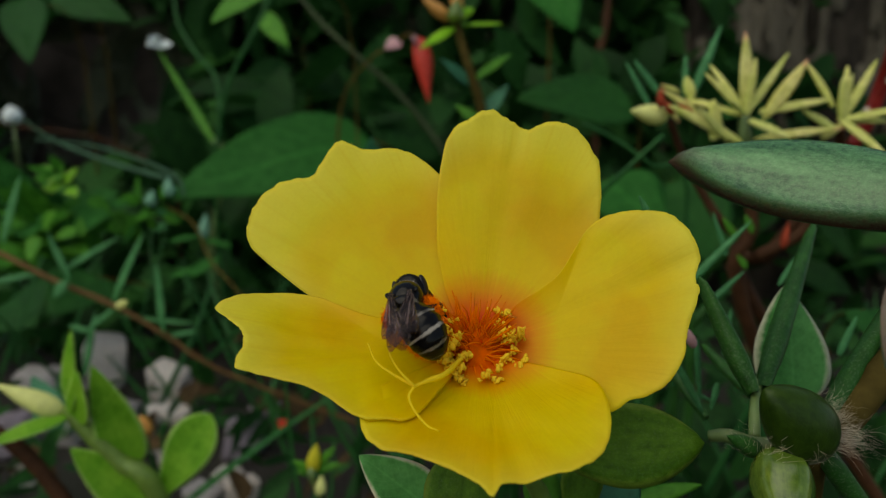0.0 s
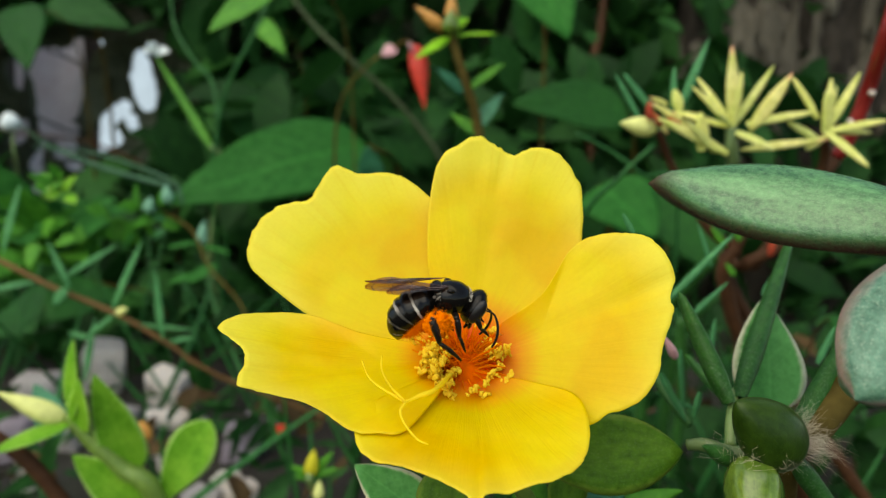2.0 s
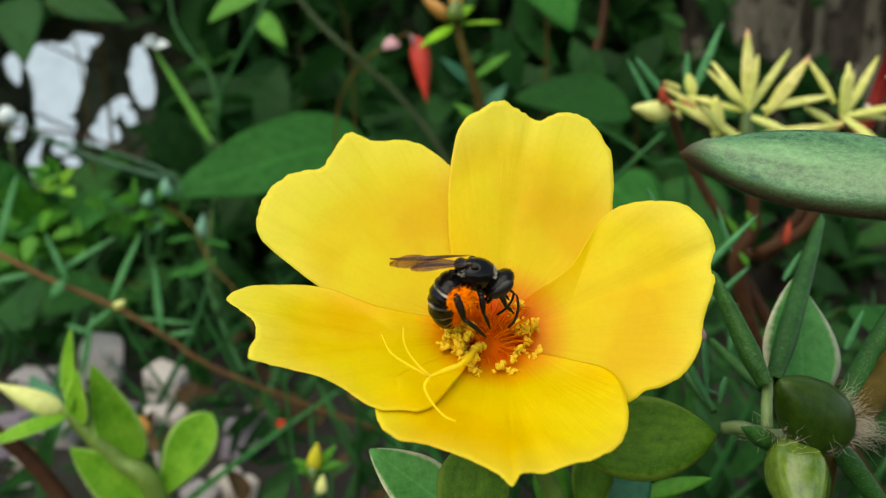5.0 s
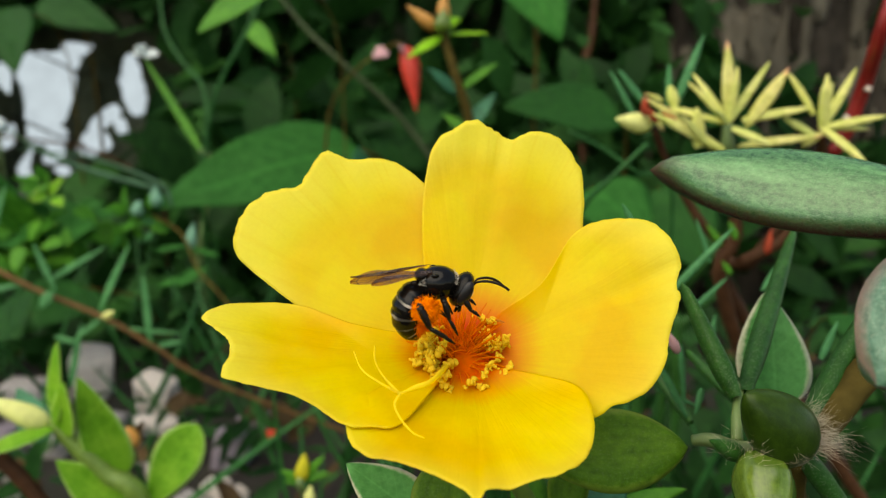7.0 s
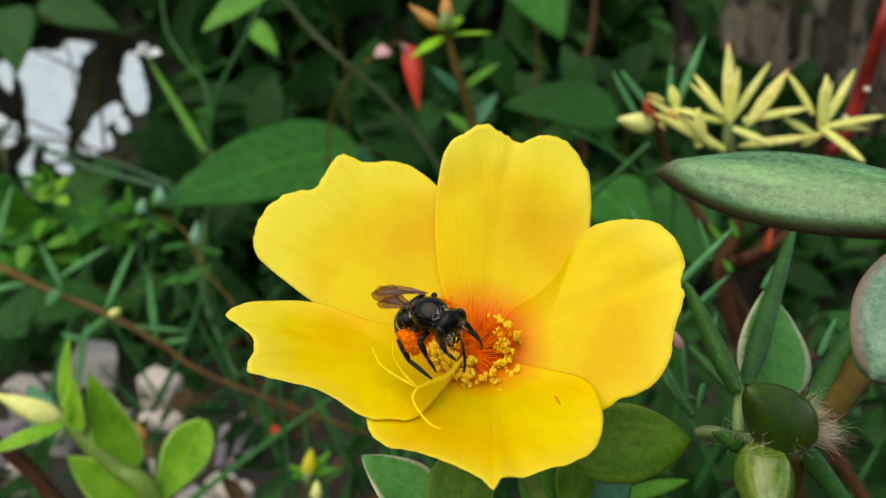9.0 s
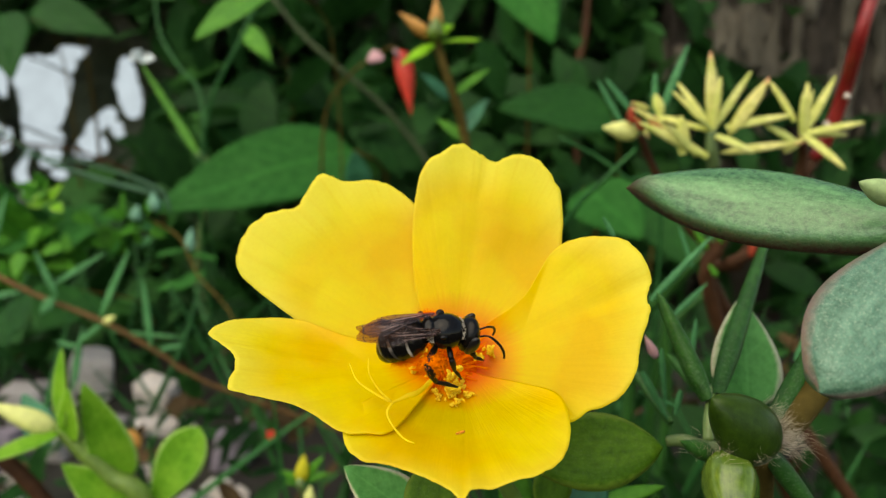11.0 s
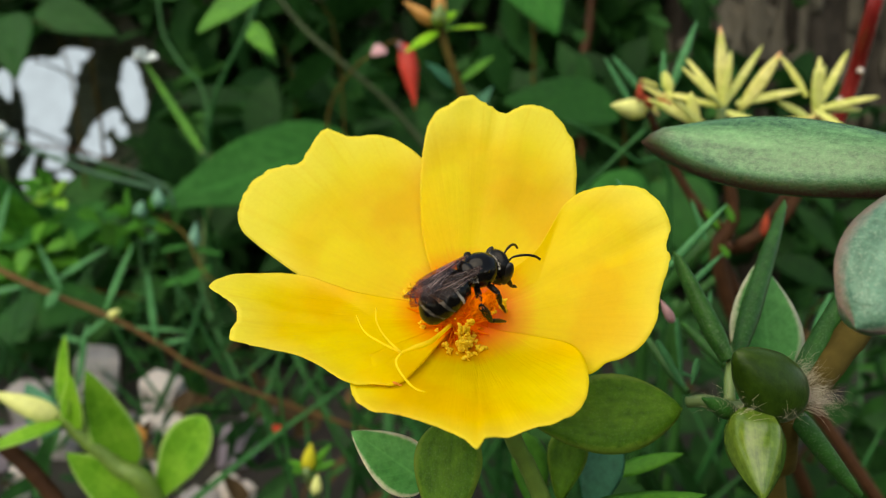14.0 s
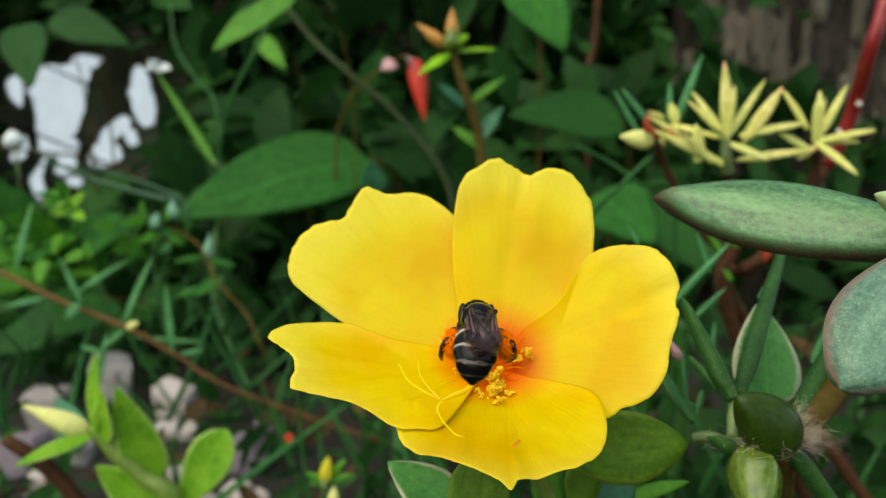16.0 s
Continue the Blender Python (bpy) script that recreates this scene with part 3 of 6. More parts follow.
def hanging_cloth(label, panels):
    cloth = thing("hanging_cloth", Vector((0, 0, 0)), label, "cloth")
    for name, sheet, mat in panels:
        ob = part(name, sheet, mat, cloth)
        mod = ob.modifiers.new("depth", "SOLIDIFY")
        mod.thickness = 0.004
    return cloth


# Sheets stand in for an unidentified passing shape; the dark strip paints edge shade.
DARK_SHEET = hanging_cloth("dark brown sheet standing in for an unidentified shape moving past", [("cloth_panel", cloth_sheet(0.8, 2), DARK_CLOTH)])
PALE_SHEET = hanging_cloth("pale pinkish-grey stand-in sheet moving past, its shaded edge painted as a dark strip", [("cloth_panel", cloth_sheet(0.5, 8, -0.0225), PINK_CLOTH), ("hem", cloth_sheet(0.022, 5), DARK_CLOTH)])


def trunk():
    bm = bmesh.new()
    sides, rows = 64, 40
    rings = []
    for i in range(rows + 1):
        z = -0.02 + 0.6 * i / rows
        ring = []
        for j in range(sides):
            a = 2 * math.pi * j / sides
            r = 0.155 * (1 + 0.25 * math.exp(-z * 9)) * (1 + 0.07 * noise.noise(Vector((math.cos(a) * 5, math.sin(a) * 5, z * 4))) + 0.06 * noise.noise(Vector((math.cos(a) * 14, math.sin(a) * 14, z * 7))))
            ring.append(bm.verts.new((r * math.cos(a), r * math.sin(a), z)))
        rings.append(ring)
    for i in range(rows):
        for j in range(sides):
            bm.faces.new((rings[i][j], rings[i][(j + 1) % sides], rings[i + 1][(j + 1) % sides], rings[i + 1][j]))
    bm.faces.new(rings[0][::-1])
    bm.faces.new(rings[-1])
    tree = thing("tree_trunk", Vector((0.42, 0.82, 0)), "weathered tree trunk with beige bark plates and dark furrows", "trunk")
    part("wood", bm, BARK, tree, "dark furrowed wood")
    rng = random.Random(9)
    for k in range(150):
        a0 = radians(rng.uniform(185, 355))
        z0 = rng.uniform(0.04, 0.34)
        wide, tall = rng.uniform(0.025, 0.075), rng.uniform(0.010, 0.034)
        bm = bmesh.new()
        nu, nv = 10, 12
        grid = []
        for i in range(nu + 1):
            col = []
            for j in range(nv + 1):
                s, t = 2 * i / nu - 1, 2 * j / nv - 1
                wob = 1 + 0.8 * noise.noise(Vector((s * 1.9 + 3.7 * k, t * 1.9, 7)))
                a = a0 + wide * s * math.sqrt(max(0.05, 1 - t * t * 0.8)) * wob
                z = z0 + tall * t * wob
                r = 0.155 * (1 + 0.25 * math.exp(-z * 9)) * (1 + 0.07 * noise.noise(Vector((math.cos(a) * 5, math.sin(a) * 5, z * 4))))
                r += 0.007 * min(1.0, 3 * (1 - max(abs(s), abs(t)))) + 0.002
                col.append(bm.verts.new((r * math.cos(a), r * math.sin(a), z)))
            grid.append(col)
        for i in range(nu):
            for j in range(nv):
                bm.faces.new((grid[i][j], grid[i + 1][j], grid[i + 1][j + 1], grid[i][j + 1]))
        part("bark_plate", bm, BARK_PLATE, tree)
    return tree


trunk()


def scatter(name, count, box, size, mat, label, seed, skip=None, droop=0.5, slim=0.45, category="foliage"):
    """Leaves strewn through a box of the bed's frame, joined: foliage that nobody could count."""
    rng = random.Random(seed)
    verts, faces = [], []
    (x0, x1), (y0, y1), (z0, z1) = box
    while len(faces) < count * 8:
        x, y, z = rng.uniform(x0, x1), rng.uniform(y0, y1), rng.uniform(z0, z1)
        if skip and skip(x, y, z):
            continue
        c = at(x, y, z)
        if c.z < 0.01:
            continue
        L = rng.uniform(*size) * CM
        w = L * slim * rng.uniform(0.7, 1.2)
        d = Vector((rng.gauss(0, 1), rng.gauss(0, 1), rng.gauss(-droop, 0.8))).normalized()
        up = Vector((rng.gauss(0, 0.5), rng.gauss(-0.7, 0.5), rng.gauss(0.8, 0.4)))
        ends = [BED.inverted() @ (c + d * L * f) * 100 for f in (-0.5, -0.25, 0.25, 0.5)]
        if skip is gap_skip and any(skip(*q) for q in ends):
            continue
        s = d.cross(up).normalized()
        nrm = s.cross(d)
        base = len(verts)
        for v, hw in ((0.0, 0.06), (0.22, 0.75), (0.5, 1.0), (0.78, 0.62), (1.0, 0.03)):
            mid = c + d * L * (v - 0.5) - nrm * L * 0.18 * (v - 0.3) ** 2
            verts += [mid - s * w / 2 * hw + nrm * w * 0.12 * hw, mid, mid + s * w / 2 * hw + nrm * w * 0.12 * hw]
        for i in range(4):
            a = base + 3 * i
            faces += [(a, a + 1, a + 4, a + 3), (a + 1, a + 2, a + 5, a + 4)]
    data = bpy.data.meshes.new(name)
    data.from_pydata([tuple(v) for v in verts], [], faces)
    data.materials.append(mat)
    data.polygons.foreach_set("use_smooth", [True] * len(data.polygons))
    return tagged(new(name, data), label, category, kind="stuff")


def gap_skip(x, y, z):
    k = 94.0 / y
    return in_gap(x * k, z * k, 4.5)


scatter("hedge_leaves", 3000, ((-75, 75), (70, 92), (-45, 48)), (4, 10), THICKET, "dark green drooping leaves of the hedge", 11, gap_skip)
scatter("undergrowth", 560, ((-42, 45), (52, 70), (-30, 28)), (3.0, 7.5), THICKET, "tangled dark green undergrowth leaves", 12, lambda x, y, z: in_gap(x * 94 / y, z * 94 / y, 9.0) or z > 18 - 0.1 * abs(x))
scatter("low_weeds", 600, ((-26, 30), (26, 44), (-24, -3)), (1.0, 3.2), THICKET, "small dark weeds near the soil", 13, lambda x, y, z: x < -2 and z > -8, slim=0.25)

scatter("leaf_litter", 160, ((-40, 30), (26, 60), (-26, -6)), (1.2, 3.0), LITTER, "brown dead leaves strewn over the soil", 14, lambda x, y, z: not 0.008 < at(x, y, z).z < 0.02, 0.0, 0.5, "leaf litter")
scatter("ground_cover", 380, ((-42, -4), (46, 64), (-22, 2)), (1.5, 3.6), THICKET, "low dark green ground cover behind the stones", 15, lambda x, y, z: at(x, y, z).z > 0.06, 0.2, 0.5)
scatter("shade_weeds", 280, ((4, 26), (14, 30), (-22, -7)), (1.5, 3.6), THICKET, "dark green weeds crowding the shaded soil", 17, None, 0.2, 0.5)
scatter("trunk_ivy", 90, ((12, 44), (58, 66), (4, 34)), (3, 6), THICKET, "dark leaves hanging before the trunk", 16)


def rubble_bm(seed):
    """A broken block of a unit's size: flat sides, chipped and rounded edges."""
    bm = bmesh.new()
    bmesh.ops.create_cube(bm, size=1.0)
    for v in bm.verts:
        v.co += 0.30 * Vector([noise.noise(v.co * 3 + Vector((seed, k, 0))) for k in range(3)])
    bmesh.ops.bevel(bm, geom=bm.edges[:], offset=0.05, segments=1, affect="EDGES")
    bmesh.ops.subdivide_edges(bm, edges=bm.edges[:], cuts=2, use_grid_fill=True)
    for v in bm.verts:
        v.co *= 1 + 0.07 * noise.noise(v.co * 5 + Vector((seed, 0, 0))) + 0.03 * noise.noise(v.co * 14)
    return bm


def stones():
    rng = random.Random(5)
    kinds = [
        tagged(part("stone", rubble_bm(1), STONE), "pale pinkish-cream broken block on the soil", "stone", "stones on the soil"),
        tagged(part("stone", rubble_bm(5), STONE_MAUVE), "dull mauve-grey broken stone on the soil", "stone", "stones on the soil"),
        tagged(part("stone", rubble_bm(9), STONE_GREY), "grey broken stone on the soil", "stone", "stones on the soil"),
    ]
    # place on the soil, width, height, colour
    spots = [(-23.3, 45.5, 2.4, 3.4, 0), (-17.9, 43.0, 2.6, 2.2, 0), (-15.7, 37.0, 2.2, 1.7, 0), (-24.8, 40.8, 2.6, 2.6, 2), (-15.2, 33.8, 1.0, 1.0, 0), (-13.8, 32.8, 1.1, 1.0, 0), (-10.3, 31.0, 1.3, 0.9, 0), (-9.4, 29.8, 1.4, 1.0, 0), (-10.7, 35.0, 1.9, 1.6, 1), (-20.1, 31.0, 1.0, 1.6, 0), (-14.8, 38.9, 1.4, 0.9, 0), (-23.4, 35.4, 2.4, 1.8, 1), (-18.7, 38.5, 1.6, 1.4, 2), (-20.3, 35.4, 2.0, 1.4, 2), (-10.4, 38.4, 1.8, 1.3, 1), (-10.8, 29.0, 1.6, 1.0, 2), (-14.0, 29.0, 1.6, 1.2, 2)]
    used = set()
    for x, y, w, h, kind in spots:
        h *= 1.12
        ob = kinds[kind]
        if kind in used:
            ob = ob.copy()
            scene.collection.objects.link(ob)
        used.add(kind)
        ob.matrix_world = Matrix.Translation((x * CM, y * CM, 0.42 * h * CM)) @ pose(0, 0, 0, rng.uniform(-9, 9), rng.uniform(-9, 9), rng.uniform(-25, 25)) @ Matrix.Diagonal((w * CM, w * CM * rng.uniform(0.5, 0.8), h * CM, 1))


stones()


# ---- the purslane in flower ----
HEART = Vector((0.341, 6.244, -0.864)) * CM
FACE = Matrix(((0.9995, -0.0, -0.0326), (-0.0266, 0.5796, -0.8145), (0.0189, 0.8149, 0.5793)))
FLOWER_POSE = BED @ (Matrix.Translation(HEART) @ FACE.to_4x4())
# Each petal: compass bearing, rise, roll, sag, the lift of its two sides, and its reach from the heart (degrees off its axis, millimetres).
UPPER_LEFT_PETAL = (133.3, 11.9, 8.4, 0.9, (-0.05, -0.05), [(32, 2.6), (40, 9.3), (35, 15.2), (25, 20.4), (19, 22.2), (13, 23.3), (9, 25.4), (3, 24.5), (-2, 24.0), (-7, 25.5), (-13, 26.1), (-19, 25.5), (-24, 23.9), (-28, 19.7), (-33, 15.5), (-55, 8.3)])
TOP_PETAL = (77.1, 21.4, -1.0, 0.8, (0.05, -0.05), [(-64, 2.5), (-42, 6.7), (-33, 10.9), (-25, 16.3), (-19, 20.9), (-13, 22.4), (-8, 23.3), (-3, 22.4), (2, 21.7), (7, 22.9), (13, 23.0), (21, 21.3), (26, 19.3), (36, 15.3), (47, 11.7), (74, 4.1)])
RIGHT_PETAL = (12.8, 20.5, -3.9, 0.8, (0.08, -0.05), [(-30, 1.7), (-30, 4.5), (-21, 9.3), (-27, 14.6), (-24, 17.3), (-18, 19.4), (-12, 20.9), (-2, 20.9), (5, 19.6), (9, 19.5), (18, 18.0), (26, 17.6), (35, 16.4), (42, 14.2), (51, 12.3), (65, 6.1)])
LOWER_PETAL = (-80.2, 28.4, 4.6, 0.7, (0.05, 0.55), [(-36, 3.0), (-42, 4.6), (-49, 7.6), (-49, 11.1), (-36, 14.0), (-24, 16.2), (-14, 17.1), (-3, 17.1), (5, 17.3), (8, 18.5), (11, 17.3), (19, 16.0), (29, 15.7), (38, 16.3), (46, 15.4), (55, 13.0), (58, 7.2)])
LEFT_PETAL = (-170.7, 20.1, -21.7, 0.7, (-0.45, 0.1), [(26, 5.9), (21, 10.6), (24, 15.6), (22, 18.6), (17, 21.7), (11, 23.5), (7, 22.1), (3, 21.0), (-2, 21.0), (-8, 21.8), (-12, 19.6), (-20, 16.6), (-33, 15.2), (-39, 13.8), (-46, 11.8), (-47, 4.4)])
PETALS = [UPPER_LEFT_PETAL, TOP_PETAL, RIGHT_PETAL, LOWER_PETAL, LEFT_PETAL]


def petal_bm(bearing, rise, roll, sag, lift, reach, seed, tuck=0.0):
    MM = 0.001
    a, e, r = radians(bearing), radians(rise), radians(roll)
    ax = Vector((math.cos(e) * math.cos(a), math.cos(e) * math.sin(a), math.sin(e)))
    s0 = Vector((math.sin(a), -math.cos(a), 0))
    sd = s0 * math.cos(r) + s0.cross(ax) * math.sin(r)
    nn = sd.cross(ax)
    n_s, n_r = 120, 26
    line = spline([(math.cos(radians(q)) * d, math.sin(radians(q)) * d, 0) for q, d in reach], n_s)
    if reach[0][0] > 0:
        line = line[::-1]
    widest = max(abs(p.y) for p in line)
    longest = max(p.length for p in line)
    foot = Vector((0, 0, 0))
    line = [foot.lerp(line[0], f / 6) for f in range(6)] + line + [line[-1].lerp(foot, f / 6) for f in range(1, 7)]
    n_s = len(line) - 1
    heart = Vector((0.34 * longest, 0, 0))
    bm = bmesh.new()
    uv = bm.loops.layers.uv.new("petal")
    rim_uv = bm.loops.layers.uv.new("margin")
    grid, flat = [], []
    for j, p in enumerate(line):
        col, places = [], []
        rim = 1 + 0.010 * noise.noise(Vector((j * 0.35, seed, 0))) + 0.005 * noise.noise(Vector((j * 1.3, seed, 4)))
        for i in range(n_r + 1):
            q = i / n_r
            place = heart.lerp(p * rim, q)
            x, y = place.x, place.y
            side, r = y / widest, min(1.0, place.length / longest)
            h = -sag * (1 - q * q)
            h += (lift[0] if side < 0 else lift[1]) * abs(side) ** 1.5
            h += 0.42 * r * noise.noise(Vector((x * 0.16, y * 0.22, seed * 3))) + 0.12 * r * noise.noise(Vector((x * 0.5, y * 0.6, seed)))
            h -= 0.35 * math.exp(-((y / 1.1) ** 2)) * r
            # the side that lies under its neighbour presses up against it
            h += tuck * min(1.0, max(0.0, (math.degrees(math.atan2(y, x + 0.5)) - 30) / 18)) * (1 - r ** 6) * min(1.0, r * 3) * (1 + 1.0 * min(1.0, max(0.0, r - 0.35) / 0.35))
            h += 0.2 * max(0.0, q - 0.8) * noise.noise(Vector((j * 0.13, seed * 2, 1)))
            col.append(bm.verts.new((ax * x + sd * y + nn * h) * MM))
            places.append(place)
        grid.append(col)
        flat.append(places)
    for j in range(n_s):
        for i in range(n_r):
            quad = [(j, i), (j + 1, i), (j + 1, i + 1), (j, i + 1)]
            face = bm.faces.new([grid[b][c] for b, c in quad])
            for loop, (b, c) in zip(face.loops, quad):
                place = flat[b][c]
                loop[uv].uv = (0.5 + math.degrees(math.atan2(place.y, place.x + 0.5)) / 130, min(1.0, place.length / 22.0))
                loop[rim_uv].uv = (0.5, c / n_r)
    bmesh.ops.remove_doubles(bm, verts=bm.verts, dist=1e-7)
    bmesh.ops.recalc_face_normals(bm, faces=bm.faces)
    return bm


def burst_anther(bm, tip, rng, big=1.0):
    """A burst anther added to a stamen: ragged grains stuck together."""
    grain = Vector([rng.gauss(0, 1) for _ in range(3)]).normalized() * 0.001
    for _ in range(rng.randint(7, 10)):
        r = rng.uniform(0.09, 0.17) * 0.001 * big
        place = tip + Vector([rng.gauss(0, 0.12 * big) for _ in range(3)]) * 0.001 + grain * rng.gauss(0, 0.24 * big)
        turn = Euler((rng.uniform(0, 3), rng.uniform(0, 3), rng.uniform(0, 3))).to_matrix()
        got = bmesh.ops.create_icosphere(bm, subdivisions=2, radius=r)
        for v in got["verts"]:
            k = 1 + 0.7 * noise.noise(v.co * 5500 + place * 9000)
            v.co = turn @ Vector((v.co.x * 1.8, v.co.y * 1.1, v.co.z * 0.9)) * k + place
            for face in v.link_faces:
                face.material_index = 1


def stamen(flower, foot, way, length, rng, anther=0.0, bow=0.35):
    """One stamen: a thread bowed away from its foot, with a burst anther of that size, standing at foot (millimetres)."""
    MM = 0.001
    side = Vector([rng.gauss(0, 0.12) for _ in range(3)])
    tip = way.normalized() * length
    bm = tube_bm([Vector((0, 0, 0)), (tip * 0.5 + side + Vector((0, 0, bow))) * MM, tip * MM], [0.09 * MM, 0.07 * MM, 0.05 * MM], 6, 6)
    if anther:
        burst_anther(bm, tip * MM, rng, anther)
    ob = part("stamen", bm, FILAMENT, flower)
    ob.data.materials.append(ANTHER)
    ob.matrix_basis = Matrix.Translation(foot * MM)
    return ob


TRODDEN = []
# the middle of the tuft of stamens, off the petals' meeting point (millimetres)
CROWN = Vector((-1.0, -1.1, 0.0))


def purslane():
    plant = thing("purslane_plant", at(3.2, 6.8, -4.2), "fleshy green purslane with one open yellow flower and plump buds", "plant")
    flower = new("flower")
    flower.parent = plant
    flower.matrix_basis = into(plant, FLOWER_POSE)
    tagged(flower, "wide-open bright yellow flower with an orange heart")
    for k, spec in enumerate(PETALS):
        ob = part("petal", petal_bm(*spec, k + 1, 0.42 if spec is LOWER_PETAL else 0.0), PETAL, flower)
        mod = ob.modifiers.new("thickness", "SOLIDIFY")
        mod.thickness = 0.00007
        mod.offset = 0
    rng = random.Random(21)
    MM = 0.001
    # the throat: a low orange dome on which the stamens stand
    bm = bmesh.new()
    bmesh.ops.create_uvsphere(bm, u_segments=32, v_segments=16, radius=3.3 * MM)
    for v in bm.verts:
        v.co.z = v.co.z * 0.42 * (1 + 0.35 * noise.noise(v.co * 1500))
    bmesh.ops.translate(bm, verts=bm.verts, vec=CROWN * MM)
    part("throat", bm, THROAT, flower, "orange-red throat of the flower")

    def way(bearing, lean):
        a, b = radians(bearing), radians(lean)
        return Vector((math.cos(a) * math.sin(b), math.sin(a) * math.sin(b), math.cos(b)))

    # bare threads of the whole tuft
    for k in range(56):
        bearing = rng.uniform(0, 360)
        foot = way(bearing, 90) * rng.uniform(0.2, 1.9) + CROWN + Vector((0, 0, 0.6))
        stamen(flower, foot, way(bearing + rng.gauss(0, 20), rng.uniform(55, 90)), rng.uniform(1.6, 3.4), rng, 0.0, 0.15)
    # long bare threads on the far side
    for k in range(34):
        bearing = rng.uniform(-10, 130)
        foot = way(bearing, 90) * rng.uniform(0.4, 2.0) + CROWN + Vector((0, 0, 0.5))
        stamen(flower, foot, way(bearing + rng.gauss(0, 14), rng.uniform(38, 72)), rng.uniform(2.6, 4.6), rng, 0.0, 0.3)
    # threads with anthers, well apart on the lower and the far side
    for k in range(26):
        bearing = rng.uniform(250, 385) if k % 4 else rng.uniform(25, 75)
        foot = way(bearing, 90) * rng.uniform(0.6, 1.8) + CROWN + Vector((0, 0, 0.5))
        up, down = way(bearing + rng.gauss(0, 14), rng.uniform(50, 82)), way(rng.gauss(268, 14), rng.uniform(50, 74))
        ob = stamen(flower, foot, up, rng.uniform(2.2, 4.2), rng, rng.uniform(0.9, 1.4))
        if k % 5:
            TRODDEN.append((ob, foot * MM, up.rotation_difference(down).to_axis_angle()))
    # threads that the bee has pulled over to one side
    for k in range(70):
        bearing, lean = rng.gauss(166, 24), rng.uniform(14, 70)
        foot = Vector((rng.gauss(-0.2, 0.8), rng.gauss(0.5, 0.8), 0.6)) + CROWN
        stamen(flower, foot, way(bearing, lean), rng.uniform(2.0, 3.9), rng, rng.uniform(0.8, 1.2) if k % 7 == 0 else 0.0, 0.5)
    # loose stamens on the near side, trodden down later by the bee
    for k in range(34):
        bearing = rng.uniform(150, 265)
        foot = way(bearing, 90) * rng.uniform(0.2, 1.4) + CROWN + Vector((0, 0, 0.5))
        up, down = way(bearing + rng.gauss(0, 10), rng.uniform(14, 56)), way(bearing + 70, 84)
        ob = stamen(flower, foot, up, rng.uniform(2.0, 3.2), rng, rng.uniform(1.1, 1.8))
        TRODDEN.append((ob, foot * MM, up.rotation_difference(down).to_axis_angle()))
    inv = into(flower, Matrix())
    crown = [inv @ q for q in (FLOWER_POSE @ Vector((-0.0012, -0.0012, 0.0008)), at(0.03, 5.45, -0.99), at(-0.11, 5.35, -1.03), at(-0.22, 5.27, -1.06))]
    part("style", tube_bm(crown, [0.22 * MM, 0.22 * MM, 0.2 * MM, 0.15 * MM], 8, 12, True, 0.3), STIGMA, flower, "pale yellow style leaning over the petals")
    fork = at(-0.22, 5.27, -1.06)
    for line in ((fork, at(-0.26, 5.20, -1.12), at(-0.22, 5.11, -1.20), at(-0.12, 5.03, -1.30), at(-0.03, 4.99, -1.33)), (fork, at(-0.40, 5.36, -0.98), at(-0.54, 5.48, -0.90), at(-0.62, 5.64, -0.78)), (fork, at(-0.34, 5.32, -0.95), at(-0.42, 5.36, -0.82), at(-0.43, 5.42, -0.70))):
        part("stigma", tube_bm([inv @ q for q in line], [0.12 * MM, 0.10 * MM, 0.09 * MM, 0.06 * MM], 8, 14, True, 0.35), STIGMA, flower)
    stem(plant, [FLOWER_POSE @ Vector((0, 0, -0.0005)), at(0.89, 7.15, -2.32), at(1.16, 7.48, -2.92), at(2.2, 8.4, -5.6)], [0.09, 0.095, 0.1, 0.15], STEM_SHOOT, "flower_stem", "olive green flower stalk")

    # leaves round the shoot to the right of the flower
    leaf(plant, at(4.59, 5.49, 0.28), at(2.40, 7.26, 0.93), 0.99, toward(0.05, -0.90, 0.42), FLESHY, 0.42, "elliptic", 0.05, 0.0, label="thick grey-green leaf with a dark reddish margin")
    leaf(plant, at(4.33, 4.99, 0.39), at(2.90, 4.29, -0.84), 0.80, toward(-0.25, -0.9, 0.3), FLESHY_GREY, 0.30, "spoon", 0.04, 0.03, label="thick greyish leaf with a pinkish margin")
    leaf(plant, at(1.00, 6.98, -2.04), at(2.63, 6.86, -1.95), 0.84, toward(0.0, -0.92, 0.38), DARK_LEAF, 0.2, "obovate", 0.04, 0.03, label="dark green fleshy leaf under the flower")
    leaf(plant, at(4.13, 8.10, -1.82), at(4.28, 8.55, -0.46), 0.93, toward(0, -1, 0.2), PALE_RIM_LEAF, 0.14, "ovate", 0.05, 0.08, label="green leaf with a pale dry rim")
    for base, tip, w in ((at(3.22, 7.09, -1.49), at(2.82, 7.54, -0.29), 0.25), (at(3.36, 7.20, -1.49), at(4.83, 8.89, 0.38), 0.26), (at(3.68, 6.62, -1.74), at(4.78, 7.20, -0.47), 0.25), (at(3.66, 6.66, -1.92), at(4.41, 6.74, -2.91), 0.24), (at(3.87, 8.55, -1.83), at(3.57, 9.45, -1.32), 0.18), (at(3.47, 9.00, -2.23), at(3.00, 9.90, -1.30), 0.17)):
        leaf(plant, base, tip, w, FRONT, SPIKE, w * 0.85, "needle", 0.02, 0.0, name="spike_leaf")
